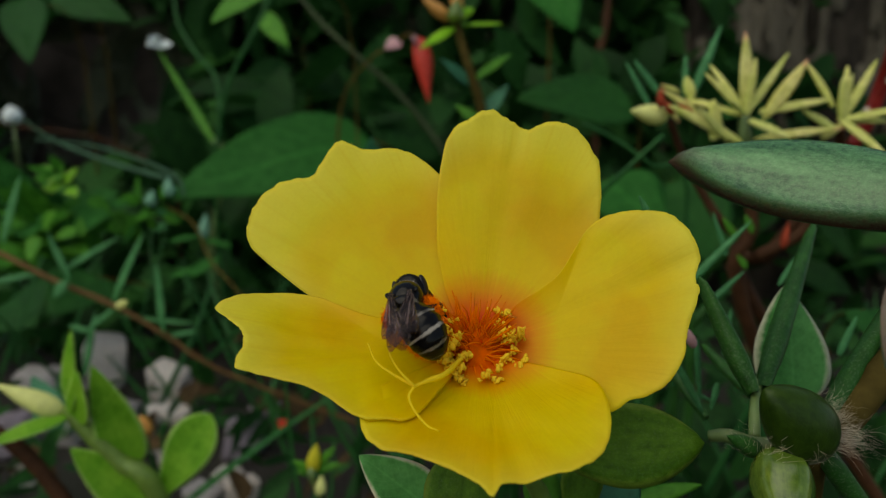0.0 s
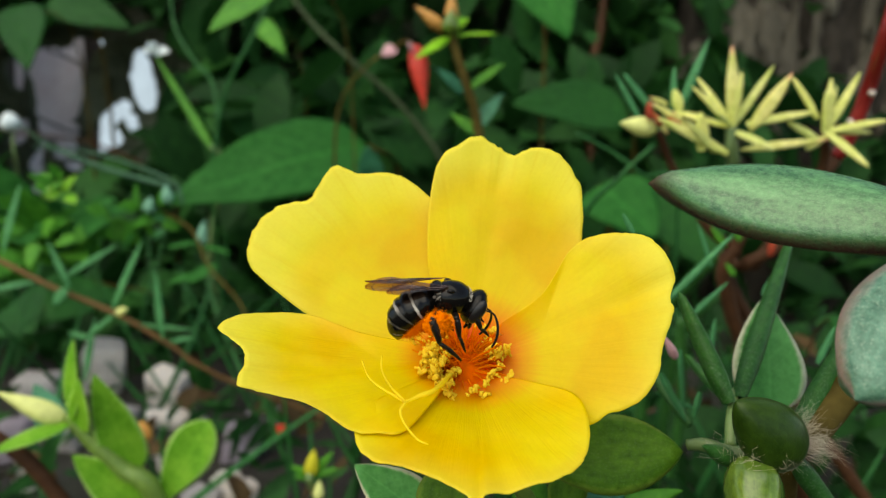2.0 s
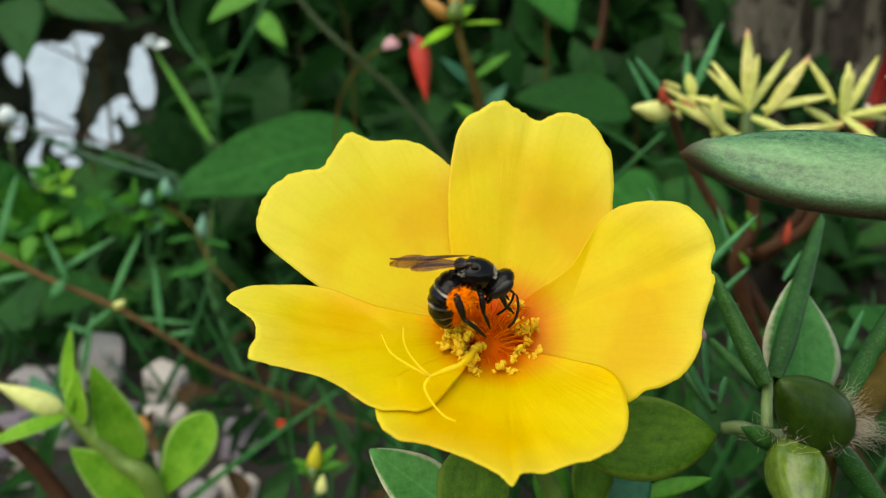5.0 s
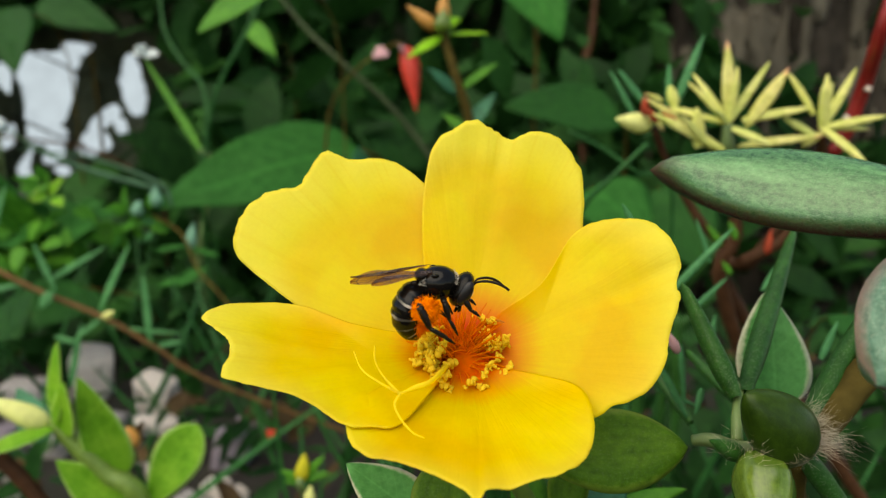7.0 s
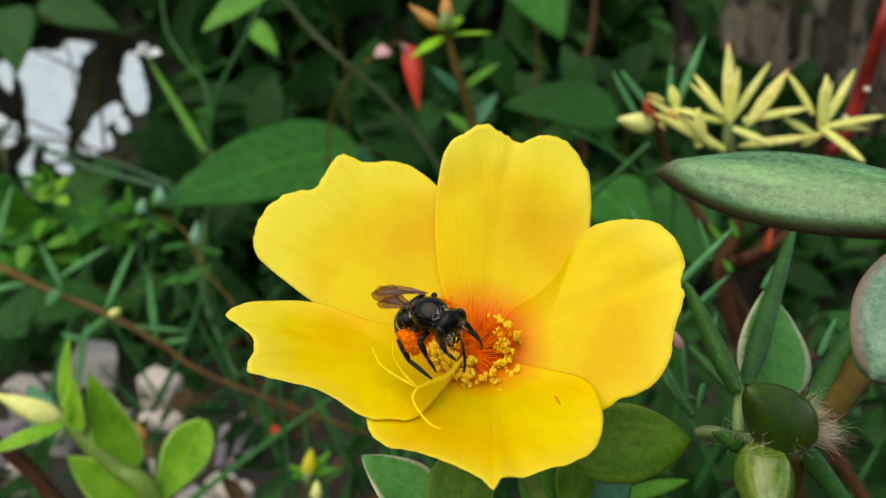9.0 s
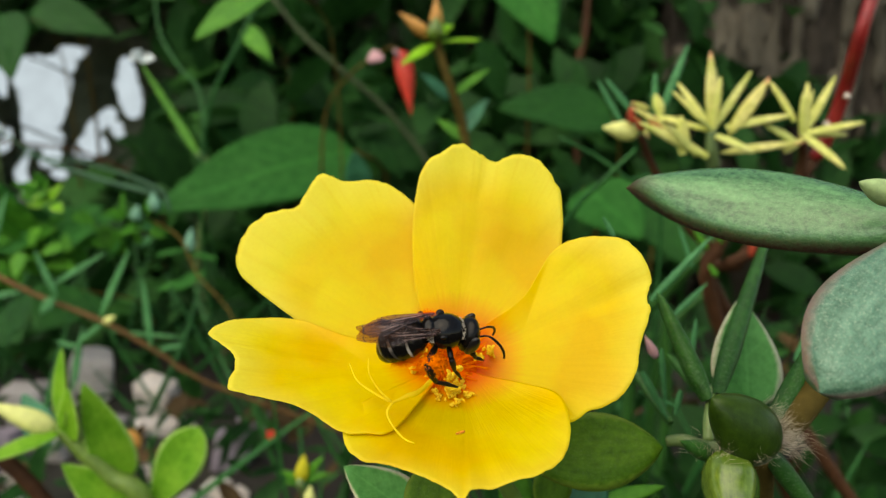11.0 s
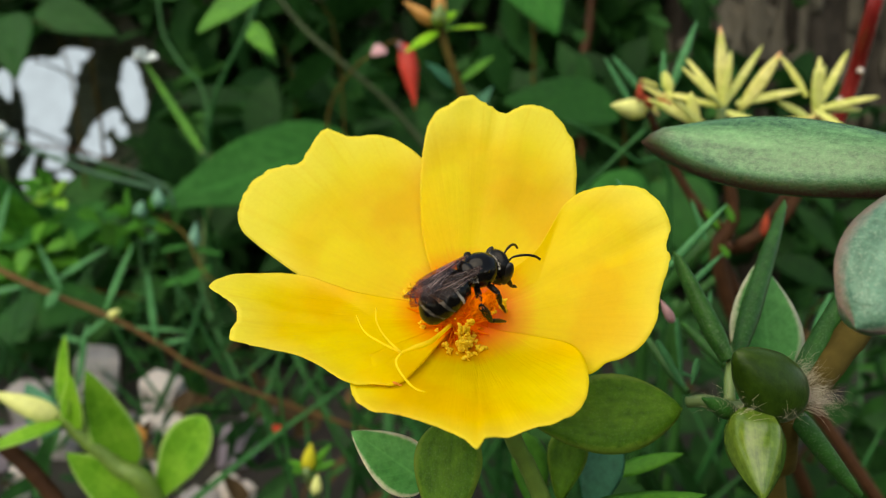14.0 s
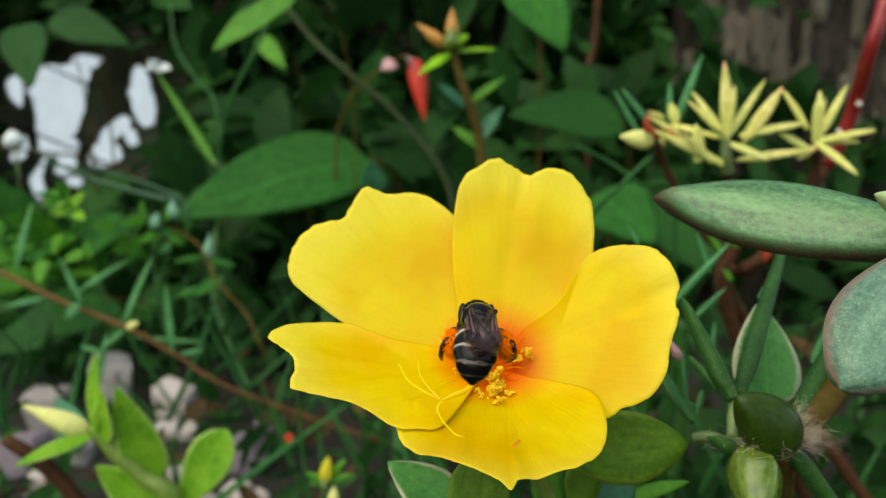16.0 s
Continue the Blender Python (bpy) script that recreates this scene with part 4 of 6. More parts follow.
    for base, tip, w in ((at(3.71, 10.50, -0.60), at(4.77, 10.50, 0.46), 0.13), (at(4.26, 11.00, -0.90), at(4.87, 11.00, -0.35), 0.11), (at(3.08, 9.00, -1.50), at(3.45, 9.00, -2.21), 0.11), (at(3.53, 9.50, -1.25), at(3.58, 9.50, -2.29), 0.09), (at(3.63, 9.00, -1.77), at(3.53, 9.00, -2.13), 0.10), (at(4.98, 12.00, -0.11), at(4.74, 12.00, 0.67), 0.10), (at(2.58, 8.50, 0.39), at(2.44, 8.50, 0.67), 0.09), (at(4.53, 11.00, -1.71), at(4.65, 11.00, -0.94), 0.11), (at(5.80, 10.00, -1.55), at(6.07, 10.00, -0.98), 0.12), (at(3.19, 9.50, -1.87), at(3.78, 9.50, -2.13), 0.08), (at(5.91, 12.00, -0.63), at(6.23, 12.00, -0.11), 0.10)):
        leaf(plant, base, tip, w, FRONT, BLADE, w * 0.5, "needle", 0.03, 0.0, name="blade")
    bud(plant, at(3.03, 8.20, -1.19), at(2.87, 8.20, -0.88), 0.13, PINK, 0.6, 0, name="spent_bud", label="dry pinkish spent bud")
    # the joint, its stalks and buds
    stem(plant, [at(2.68, 6.86, -1.88), at(2.83, 6.75, -1.85), at(3.08, 6.64, -1.92), at(3.55, 6.52, -1.89)], [0.06, 0.07, 0.09, 0.12], STEM_GREEN, label="pale green stalk")
    stem(plant, [at(3.11, 6.81, -1.88), at(3.19, 6.98, -1.64), at(3.38, 7.31, -1.39)], [0.06, 0.055, 0.04], STEM_PALE, label="pale green stalk")
    stem(plant, [at(3.61, 6.64, -1.92), at(3.88, 6.64, -1.70), at(4.34, 6.75, -1.25), at(4.79, 6.75, -0.67), at(4.65, 5.43, 0.38)], [0.13, 0.15, 0.16, 0.15, 0.12], STEM_OLIVE, label="thick olive brown stem")
    stem(plant, [at(3.61, 6.64, -1.92), at(3.96, 7.43, -2.72), at(4.40, 8.55, -4.01), at(6.5, 11, -14), Vector((0.075, 0.12, 0.0))], [0.13, 0.15, 0.17, 0.2, 0.24], STEM_OLIVE, label="thick olive brown stem")
    stem(plant, [at(2.2, 8.4, -5.6), at(3.6, 9.2, -8.5), at(6.0, 10.6, -12.6)], [0.2, 0.22, 0.24], STEM_OLIVE)
    bud(plant, at(3.50, 6.30, -1.82), at(2.81, 5.96, -1.23), 0.66, BUD_DARK, 0.12, 0, flat=0.9, label="plump dark green bud")
    bud(plant, at(3.10, 6.31, -1.85), at(2.88, 5.65, -2.48), 0.55, BUD_LIGHT, 0.3, 5, label="shiny pale green striped bud")
    bud(plant, at(2.98, 6.41, -1.91), at(2.57, 6.19, -1.69), 0.2, SPIKE, 0.5, label="tiny green bud")
    bud(plant, at(4.22, 5.32, 0.62), at(3.81, 5.22, 0.76), 0.24, BUD_GREEN, 0.3, 0, label="small pale green round bud")
    for place, aim, count, L, sd in ((at(3.64, 6.41, -1.56), toward(0.5, -0.3, 0.5), 150, 0.19, 1), (at(3.70, 6.41, -1.75), toward(0.8, -0.3, -0.1), 260, 0.25, 2), (at(2.90, 6.19, -1.79), toward(-0.3, -0.4, -0.8), 22, 0.17, 3), (at(3.24, 5.96, -1.77), toward(0.4, -0.4, -0.7), 22, 0.15, 4), (at(2.80, 6.30, -1.77), toward(-0.6, -0.3, 0.5), 30, 0.14, 5), (at(2.93, 5.98, -1.80), toward(0.6, -0.3, 0.3), 18, 0.16, 6)):
        tuft(plant, place, aim, 0.24, count, L, HAIR, label="wispy straw-coloured hairs at the joint", seed=sd)
    # leaves below the flower
    leaf(plant, at(-0.06, 6.83, -2.66), at(-0.87, 7.07, -2.14), 0.60, toward(-0.1, -0.8, 0.6), PALE_RIM_LEAF, 0.1, "ovate", 0.05, 0.1)
    leaf(plant, at(0.07, 5.93, -2.88), at(0.20, 6.26, -1.83), 0.62, toward(-0.2, -0.95, 0.3), DARK_LEAF, 0.14, "spoon", 0.04, 0.06, label="dark green fleshy leaf under the flower")
    leaf(plant, at(1.41, 7.48, -3.11), at(1.60, 7.58, -2.25), 0.44, FRONT, DARK_LEAF, 0.1, "spoon", 0.04, 0.08)
    leaf(plant, at(1.19, 7.71, -3.38), at(1.11, 7.93, -2.42), 0.42, FRONT, GREEN_LEAF, 0.1, "spoon", 0.04, 0.08)
    leaf(plant, at(1.79, 7.70, -3.39), at(2.09, 7.91, -2.47), 0.52, FRONT, BLUE_LEAF, 0.1, "spoon", 0.04, 0.08)
    leaf(plant, at(2.17, 8.14, -3.04), at(3.00, 7.90, -2.73), 0.24, UPFACE, GREEN_LEAF, 0.08, "lance", 0.05, 0.1)
    leaf(plant, at(1.40, 7.03, -3.28), at(2.82, 6.77, -2.82), 0.5, UPFACE, GREEN_LEAF, 0.1, "ovate", 0.05, 0.1)
    return plant


purslane()


# ---- the moss rose with pale star-shaped shoots ----
def star_plant():
    plant = thing("moss_rose", at(7.77, 16.48, 1.76), "moss rose with pale yellow-green needle leaves in stars", "plant")
    one, two = at(6.90, 15.60, 3.05), at(9.10, 15.60, 2.94)
    hub = at(5.36, 16.10, 3.04)
    # leaves that spring from the middle of each star: tip, width
    first_star = [
        (at(6.96, 15.70, 5.01), 0.41, STAR_LEAF),
        (at(7.03, 15.30, 4.31), 0.25, STAR_PLAIN),
        (at(8.02, 15.80, 4.57), 0.25, STAR_PLAIN),
        (at(5.89, 15.40, 3.99), 0.21, STAR_PLAIN),
        (at(6.20, 15.90, 4.32), 0.25, STAR_PLAIN),
        (at(5.62, 15.60, 3.37), 0.21, STAR_PLAIN),
        (at(6.40, 15.10, 3.26), 0.19, STAR_PLAIN),
    ]
    second_star = [
        (at(9.37, 15.80, 4.27), 0.27, STAR_PLAIN),
        (at(9.06, 15.40, 3.91), 0.36, STAR_PLAIN),
        (at(9.56, 15.90, 4.11), 0.18, STAR_PLAIN),
        (at(10.01, 15.70, 4.38), 0.27, STAR_PLAIN),
        (at(10.46, 15.30, 3.16), 0.25, STAR_PLAIN),
        (at(10.29, 15.70, 2.93), 0.21, STAR_PLAIN),
        (at(9.76, 15.00, 2.02), 0.30, STAR_PLAIN),
    ]
    # leaves set lower on the shoots: base, tip, width
    first_shoot = [
        (at(7.30, 15.60, 2.94), at(8.20, 15.30, 4.26), 0.41, STAR_LEAF),
        (at(7.25, 15.60, 3.13), at(8.75, 15.30, 3.35), 0.27, STAR_PLAIN),
        (at(6.98, 15.60, 2.94), at(7.48, 14.70, 2.38), 0.30, STAR_PLAIN),
        (at(7.13, 15.70, 2.53), at(9.07, 15.40, 2.72), 0.27, STAR_LEAF),
        (at(6.83, 15.70, 2.45), at(5.10, 15.50, 3.27), 0.36, STAR_PLAIN),
        (at(6.24, 15.70, 2.53), at(6.14, 15.50, 3.41), 0.44, STAR_PLAIN),
        (at(6.54, 15.70, 2.50), at(5.72, 15.30, 3.17), 0.27, STAR_PLAIN),
    ]
    side_shoot = [
        (at(6.03, 16.00, 3.15), at(5.06, 15.90, 3.73), 0.22, STAR_LEAF),
        (at(5.88, 16.20, 3.57), at(5.77, 16.20, 4.10), 0.38, STAR_PLAIN),
        (at(5.53, 16.20, 3.48), at(6.29, 15.90, 3.40), 0.21, STAR_PLAIN),
        (at(5.15, 16.10, 3.53), at(5.49, 15.80, 2.92), 0.25, STAR_LEAF),
        (at(5.63, 16.20, 3.71), at(5.10, 16.00, 3.86), 0.16, STAR_LEAF),
        (at(5.91, 16.10, 3.18), at(5.64, 15.90, 3.49), 0.22, STAR_LEAF),
        (at(8.91, 15.60, 3.26), at(8.33, 15.60, 4.23), 0.25, STAR_PLAIN),
        (at(8.97, 15.60, 2.72), at(8.20, 15.60, 3.18), 0.27, STAR_PLAIN),
        (at(8.62, 15.60, 2.51), at(9.18, 15.60, 2.88), 0.25, STAR_LEAF),
    ]
    needles = [(one, *row) for row in first_star] + [(two, *row) for row in second_star] + first_shoot + side_shoot
    for base, tip, w, mat in needles:
        leaf(plant, base, tip, w * 0.8, FRONT, mat, w * 0.4, "lance" if mat is STAR_LEAF else "strap", 0.07, 0.12, name="needle_leaf")
    bud(plant, at(5.26, 16.00, 3.10), at(4.34, 15.80, 3.21), 0.50, BUD_PALE, 0.35, 0, label="pale cream pointed bud")
    for base, tip in ((at(5.00, 15.60, 3.23), at(4.95, 15.60, 3.69)), (at(5.29, 15.60, 3.09), at(5.00, 15.60, 3.43)), (at(5.73, 15.60, 3.05), at(5.37, 15.60, 3.32))):
        bud(plant, base, tip, 0.2, WITHERED, 0.4, 0, name="scale", label="withered orange-red scale")
    for base, tip, w in ((at(5.05, 16.60, 3.41), at(4.43, 16.60, 4.58), 0.17), (at(5.34, 16.60, 3.68), at(4.63, 16.60, 4.61), 0.21), (at(5.88, 16.60, 3.68), at(5.91, 16.60, 4.74), 0.20), (at(6.08, 16.60, 3.77), at(6.79, 16.60, 5.47), 0.24)):
        leaf(plant, base, tip, w, FRONT, BLADE, w * 0.5, "needle", 0.03, 0.0, name="blade")
    stem(plant, [one, at(6.94, 15.70, 2.61), at(7.07, 15.90, 2.26)], [0.13, 0.15, 0.16], STEM_GREEN, label="pale green stem")
    foot = BED.inverted() @ Vector((0.15, 0.23, 0.0)) * 100
    stem(plant, [at(7.07, 15.90, 2.32), at(7.30, 16.48, 2.21), at(7.78, 17.16, 0.51), at(8.04, 18.29, -1.63), at(*foot)], [0.12, 0.13, 0.16, 0.2, 0.24], STEM_BROWN, label="reddish brown stem")
    stem(plant, [two, at(9.39, 16.25, 2.14), at(8.98, 16.93, 0.50), at(7.98, 17.61, -0.23)], [0.1, 0.12, 0.14, 0.16], STEM_BROWN, label="reddish brown stem")
    stem(plant, [hub, at(5.92, 16.71, 2.21), at(6.91, 17.17, 0.81), at(7.86, 17.50, 0.07)], [0.09, 0.1, 0.12, 0.14], STEM_BROWN, label="reddish brown stem")
    for base, tip, w, mat in ((at(7.32, 16.94, 0.22), at(6.94, 16.94, 0.77), 0.2, 0), (at(7.49, 16.49, 0.36), at(7.29, 16.49, 0.84), 0.2, 0), (at(7.59, 17.05, -0.50), at(7.36, 17.05, -0.15), 0.18, 0)):
        leaf(plant, base, tip, w, FRONT, GREEN_LEAF, w * 0.4, "lance", 0.05, 0.1)
    bud(plant, at(7.99, 16.04, 0.01), at(8.13, 16.04, 0.65), 0.2, WITHERED, 0.5, 0, label="withered orange-red bud")
    return plant


star_plant()


def red_stemmed():
    plant = thing("red_stem_plant", at(9.41, 15.24, 2.93), "upright red stem with pale leaf scars", "plant")
    foot = BED.inverted() @ Vector((0.17, 0.19, 0.0)) * 100
    stem(plant, [at(10.26, 14.55, 6.15), at(10.01, 14.78, 4.98), at(10.36, 15.91, 4.13), at(10.24, 16.47, 3.07), at(10.00, 16.70, 2.48)], [0.15, 0.16, 0.17, 0.18, 0.16], STEM_RED, label="glossy dark red stem")
    stem(plant, [at(10.00, 16.70, 2.48), at(9.21, 17.38, 0.95), at(8.56, 18.06, -0.24), at(8.47, 18.74, -1.36), at(*foot)], [0.15, 0.15, 0.16, 0.18, 0.2], STEM_BROWN, label="brown older stem")
    for spot in (at(9.97, 14.84, 4.98), at(10.33, 15.79, 3.90), at(10.05, 16.19, 3.30)):
        bm = bmesh.new()
        bmesh.ops.create_icosphere(bm, subdivisions=2, radius=0.0008)
        for v in bm.verts:
            v.co *= 1 + 0.3 * noise.noise(v.co * 1500)
        ob = part("leaf_scar", bm, NODE_WHITE, plant)
        ob.matrix_basis = into(plant, Matrix.Translation(spot))
    return plant


red_stemmed()


# ---- the shoot at the lower left, a purslane not yet in flower ----
def young_shoot():
    plant = thing("purslane_shoot", at(-7.94, 18.25, -6.48), "young bright green purslane shoot with a pale bud", "plant")
    top = at(-9.50, 17.24, -4.00)
    foot = BED.inverted() @ Vector((-0.075, 0.20, 0.0)) * 100
    stem(plant, [top, at(-9.16, 17.35, -4.54), at(-8.37, 17.69, -5.53), at(-7.59, 18.14, -6.60), at(*foot)], [0.16, 0.2, 0.24, 0.26, 0.28], STEM_SHOOT, label="green shoot stem")
    bud(plant, at(-9.56, 17.24, -4.15), at(-11.07, 16.79, -3.31), 0.6, BUD_PALE, 0.55, 0, label="pale yellow-green pointed bud")
    leaf(plant, at(-9.40, 17.13, -4.22), at(-10.85, 16.12, -4.69), 0.55, UPFACE, SHOOT_LEAF, 0.1, "lance", 0.05, 0.12)
    leaf(plant, at(-9.27, 17.01, -4.09), at(-9.14, 16.78, -1.98), 0.5, toward(-0.35, -0.93, 0.1), SHOOT_LEAF, 0.1, "lance", 0.03, 0.15)
    leaf(plant, at(-9.17, 17.24, -4.44), at(-8.88, 16.56, -2.96), 0.72, toward(-0.2, -0.97, 0.1), SHOOT_LEAF, 0.1, "ovate", 0.03, 0.1)
    leaf(plant, at(-8.10, 17.91, -5.68), at(-8.76, 17.01, -2.90), 1.15, toward(0.15, -0.9, 0.35), SHOOT_LEAF, 0.12, "ovate", 0.03, 0.1)
    leaf(plant, at(-7.56, 18.25, -6.64), at(-6.25, 18.35, -4.43), 1.25, toward(0.1, -0.95, 0.25), SHOOT_LEAF, 0.12, "spoon", 0.03, 0.1)
    leaf(plant, at(-7.77, 17.92, -6.66), at(-9.36, 17.13, -5.00), 1.2, toward(-0.2, -0.8, 0.55), SHOOT_LEAF, 0.12, "ovate", 0.04, 0.1)
    leaf(plant, at(-10.30, 18.37, -4.81), at(-11.34, 18.82, -3.50), 0.9, FRONT, BLUE_LEAF, 0.1, "ovate", 0.03, 0.1)
    return plant


young_shoot()


# ---- sprigs, stems and blades behind ----
def bud_sprig():
    plant = thing("bud_sprig", at(1.58, 27.19, 4.85), "thin upright sprig with orange-tipped buds and narrow leaves", "plant")
    foot = BED.inverted() @ Vector((0.03, 0.36, 0.0)) * 100
    stem(plant, [at(0.44, 26.17, 9.08), at(0.66, 26.17, 8.09), at(1.10, 26.39, 6.71), at(1.58, 27.07, 5.17), at(2.02, 28.88, 0.77), at(*foot)], [0.18, 0.16, 0.17, 0.2, 0.22, 0.24], STEM_OLIVE)
    bud(plant, at(0.29, 25.94, 8.68), at(-0.90, 25.72, 9.58), 0.55, BUD_ORANGE, 0.5, label="orange pointed bud")
    bud(plant, at(0.51, 26.05, 8.93), at(0.55, 25.82, 10.22), 0.55, BUD_ORANGE, 0.5, label="orange pointed bud")
    bud(plant, at(0.44, 25.72, 8.49), at(0.54, 25.26, 9.24), 0.7, BUD_LIGHT, 0.3, label="green bud")
    leaf(plant, at(0.55, 25.94, 8.74), at(1.18, 25.49, 8.98), 0.5, FRONT, BRIGHT_LEAF, 0.1, "ovate")
    leaf(plant, at(0.66, 26.05, 8.51), at(2.27, 25.71, 8.47), 0.32, UPFACE, BRIGHT_LEAF, 0.08, "lance")
    leaf(plant, at(0.51, 26.05, 8.47), at(-0.84, 25.05, 7.34), 0.4, FRONT, BRIGHT_LEAF, 0.08, "lance")
    leaf(plant, at(1.08, 26.51, 6.38), at(-0.11, 25.95, 7.26), 0.5, FRONT, BLUE_LEAF, 0.08, "ovate")
    leaf(plant, at(1.17, 26.51, 6.56), at(2.64, 26.16, 7.49), 0.38, FRONT, GREEN_LEAF, 0.08, "lance")
    leaf(plant, at(1.51, 27.07, 5.17), at(2.61, 27.06, 6.53), 0.6, FRONT, BLUE_LEAF, 0.08, "ovate")
    leaf(plant, at(1.69, 27.07, 4.83), at(0.45, 27.30, 5.79), 0.5, FRONT, GREEN_LEAF, 0.08, "ovate")
    return plant


bud_sprig()


def red_blossom():
    plant = thing("red_blossom", at(-1.42, 41.24, 12.24), "hanging tubular coral-red blossom with pink sepals", "flower")
    bud(plant, at(-1.42, 41.24, 12.82), at(-0.85, 41.25, 8.75), 1.25, RED_FLOWER, 0.72, 5, name="tube", label="coral-red tube")
    leaf(plant, at(-1.58, 40.90, 12.31), at(-1.81, 40.11, 12.48), 0.7, FRONT, PINK, 0.2, "ovate", name="sepal")
    leaf(plant, at(-2.70, 42.37, 12.92), at(-3.55, 41.92, 12.27), 0.9, FRONT, PINK, 0.2, "ovate", name="sepal")
    stem(plant, [at(-1.42, 41.24, 12.69), at(-2.14, 41.80, 13.14), at(-3.05, 42.37, 12.75), at(-4.55, 42.38, 11.76), at(-6.59, 44.64, 9.69), at(-7.33, 46.91, 4.69)], [0.10, 0.08, 0.08, 0.08, 0.1, 0.1], STEM_OLIVE)
    return plant


red_blossom()


def broad_leaves():
    rows = [
        # base, tip, width, facing, material
        (at(-5.21, 49.14, 7.85), at(-17.00, 42.44, 3.15), 7.0, toward(-0.1, -0.88, 0.45), BROAD_LEAF, "ovate", 2),
        (at(-3.26, 33.39, 3.68), at(-3.41, 32.27, 5.24), 1.3, FRONT, BLUE_LEAF, "ovate", 1),
        (at(-7.38, 34.50, 14.21), at(-11.15, 32.84, 10.88), 1.9, toward(-0.3, -0.9, 0.3), GREEN_LEAF, "lance", 1),
        (at(5.46, 42.32, 18.03), at(7.68, 40.08, 12.72), 4.2, toward(0.1, -0.9, 0.3), BROAD_LEAF, "ovate", 2),
        (at(-13.05, 49.14, 16.90), at(-10.88, 48.02, 14.23), 1.5, FRONT, GREEN_LEAF, "ovate", 1),
        (at(-37.75, 61.59, 22.59), at(-33.87, 55.97, 15.19), 4.0, toward(0.2, -0.9, 0.3), DEEP_LEAF, "ovate", 2),
    ]
    rows += [
        (at(-38.39, 67.21, 25.18), at(-29.55, 64.94, 21.61), 4.0, FRONT, DEEP_LEAF, "ovate", 2),
        (at(13.97, 50.19, 10.38), at(5.14, 47.97, 10.56), 5.0, toward(0, -0.8, 0.5), DEEP_LEAF, "ovate", 2),
        (at(9.49, 40.10, 3.99), at(12.13, 37.85, 0.91), 5.0, toward(0.1, -0.8, 0.5), BROAD_LEAF, "ovate", 2),
        (at(15.01, 44.58, 4.40), at(17.08, 42.33, -1.14), 5.5, toward(-0.1, -0.8, 0.5), DEEP_LEAF, "ovate", 2),
        (at(-17.18, 67.16, 15.59), at(-20.36, 61.56, 12.02), 4.2, FRONT, DEEP_LEAF, "ovate", 2),
        (at(-16.08, 64.92, 11.29), at(-20.73, 62.68, 14.32), 4.0, FRONT, DEEP_LEAF, "ovate", 2),
    ]
    rows += [
        (at(-5.04, 78.35, 21.37), at(-8.46, 73.89, 13.41), 5.0, FRONT, DEEP_LEAF, "ovate", 2),
        (at(-28.25, 44.76, -3.27), at(-25.43, 42.50, -4.88), 5.0, toward(0.2, -0.9, 0.3), DEEP_LEAF, "ovate", 2),
        (at(-23.79, 46.99, -1.90), at(-24.36, 42.49, -4.17), 4.5, toward(0.2, -0.9, 0.3), DEEP_LEAF, "ovate", 2),
        (at(9.46, 15.36, -1.36), at(9.52, 14.24, -2.22), 1.3, UPFACE, DEEP_LEAF, "ovate", 1),
    ]
    for base, tip, w, facing, mat, shape, big in rows:
        plant = thing("broad_leaf_plant" if big == 2 else "leafy_stem", base, "broad drooping dark green leaf on a thin stalk" if big == 2 else "single green leaf on a thin stalk", "plant")
        leaf(plant, base, tip, w, facing, mat, 0.06 * w, shape, 0.12, 0.08, ripple=0.02)
        back = base + Vector((0.02, 0.05, -0.02))
        stem(plant, [base, back, Vector((back.x, back.y + 0.02, max(0.0, back.z * 0.4))), Vector((back.x, back.y + 0.03, 0.0))], [0.02 * w, 0.025 * w, 0.03 * w, 0.03 * w], STEM_OLIVE, sides=6, n=10)


broad_leaves()


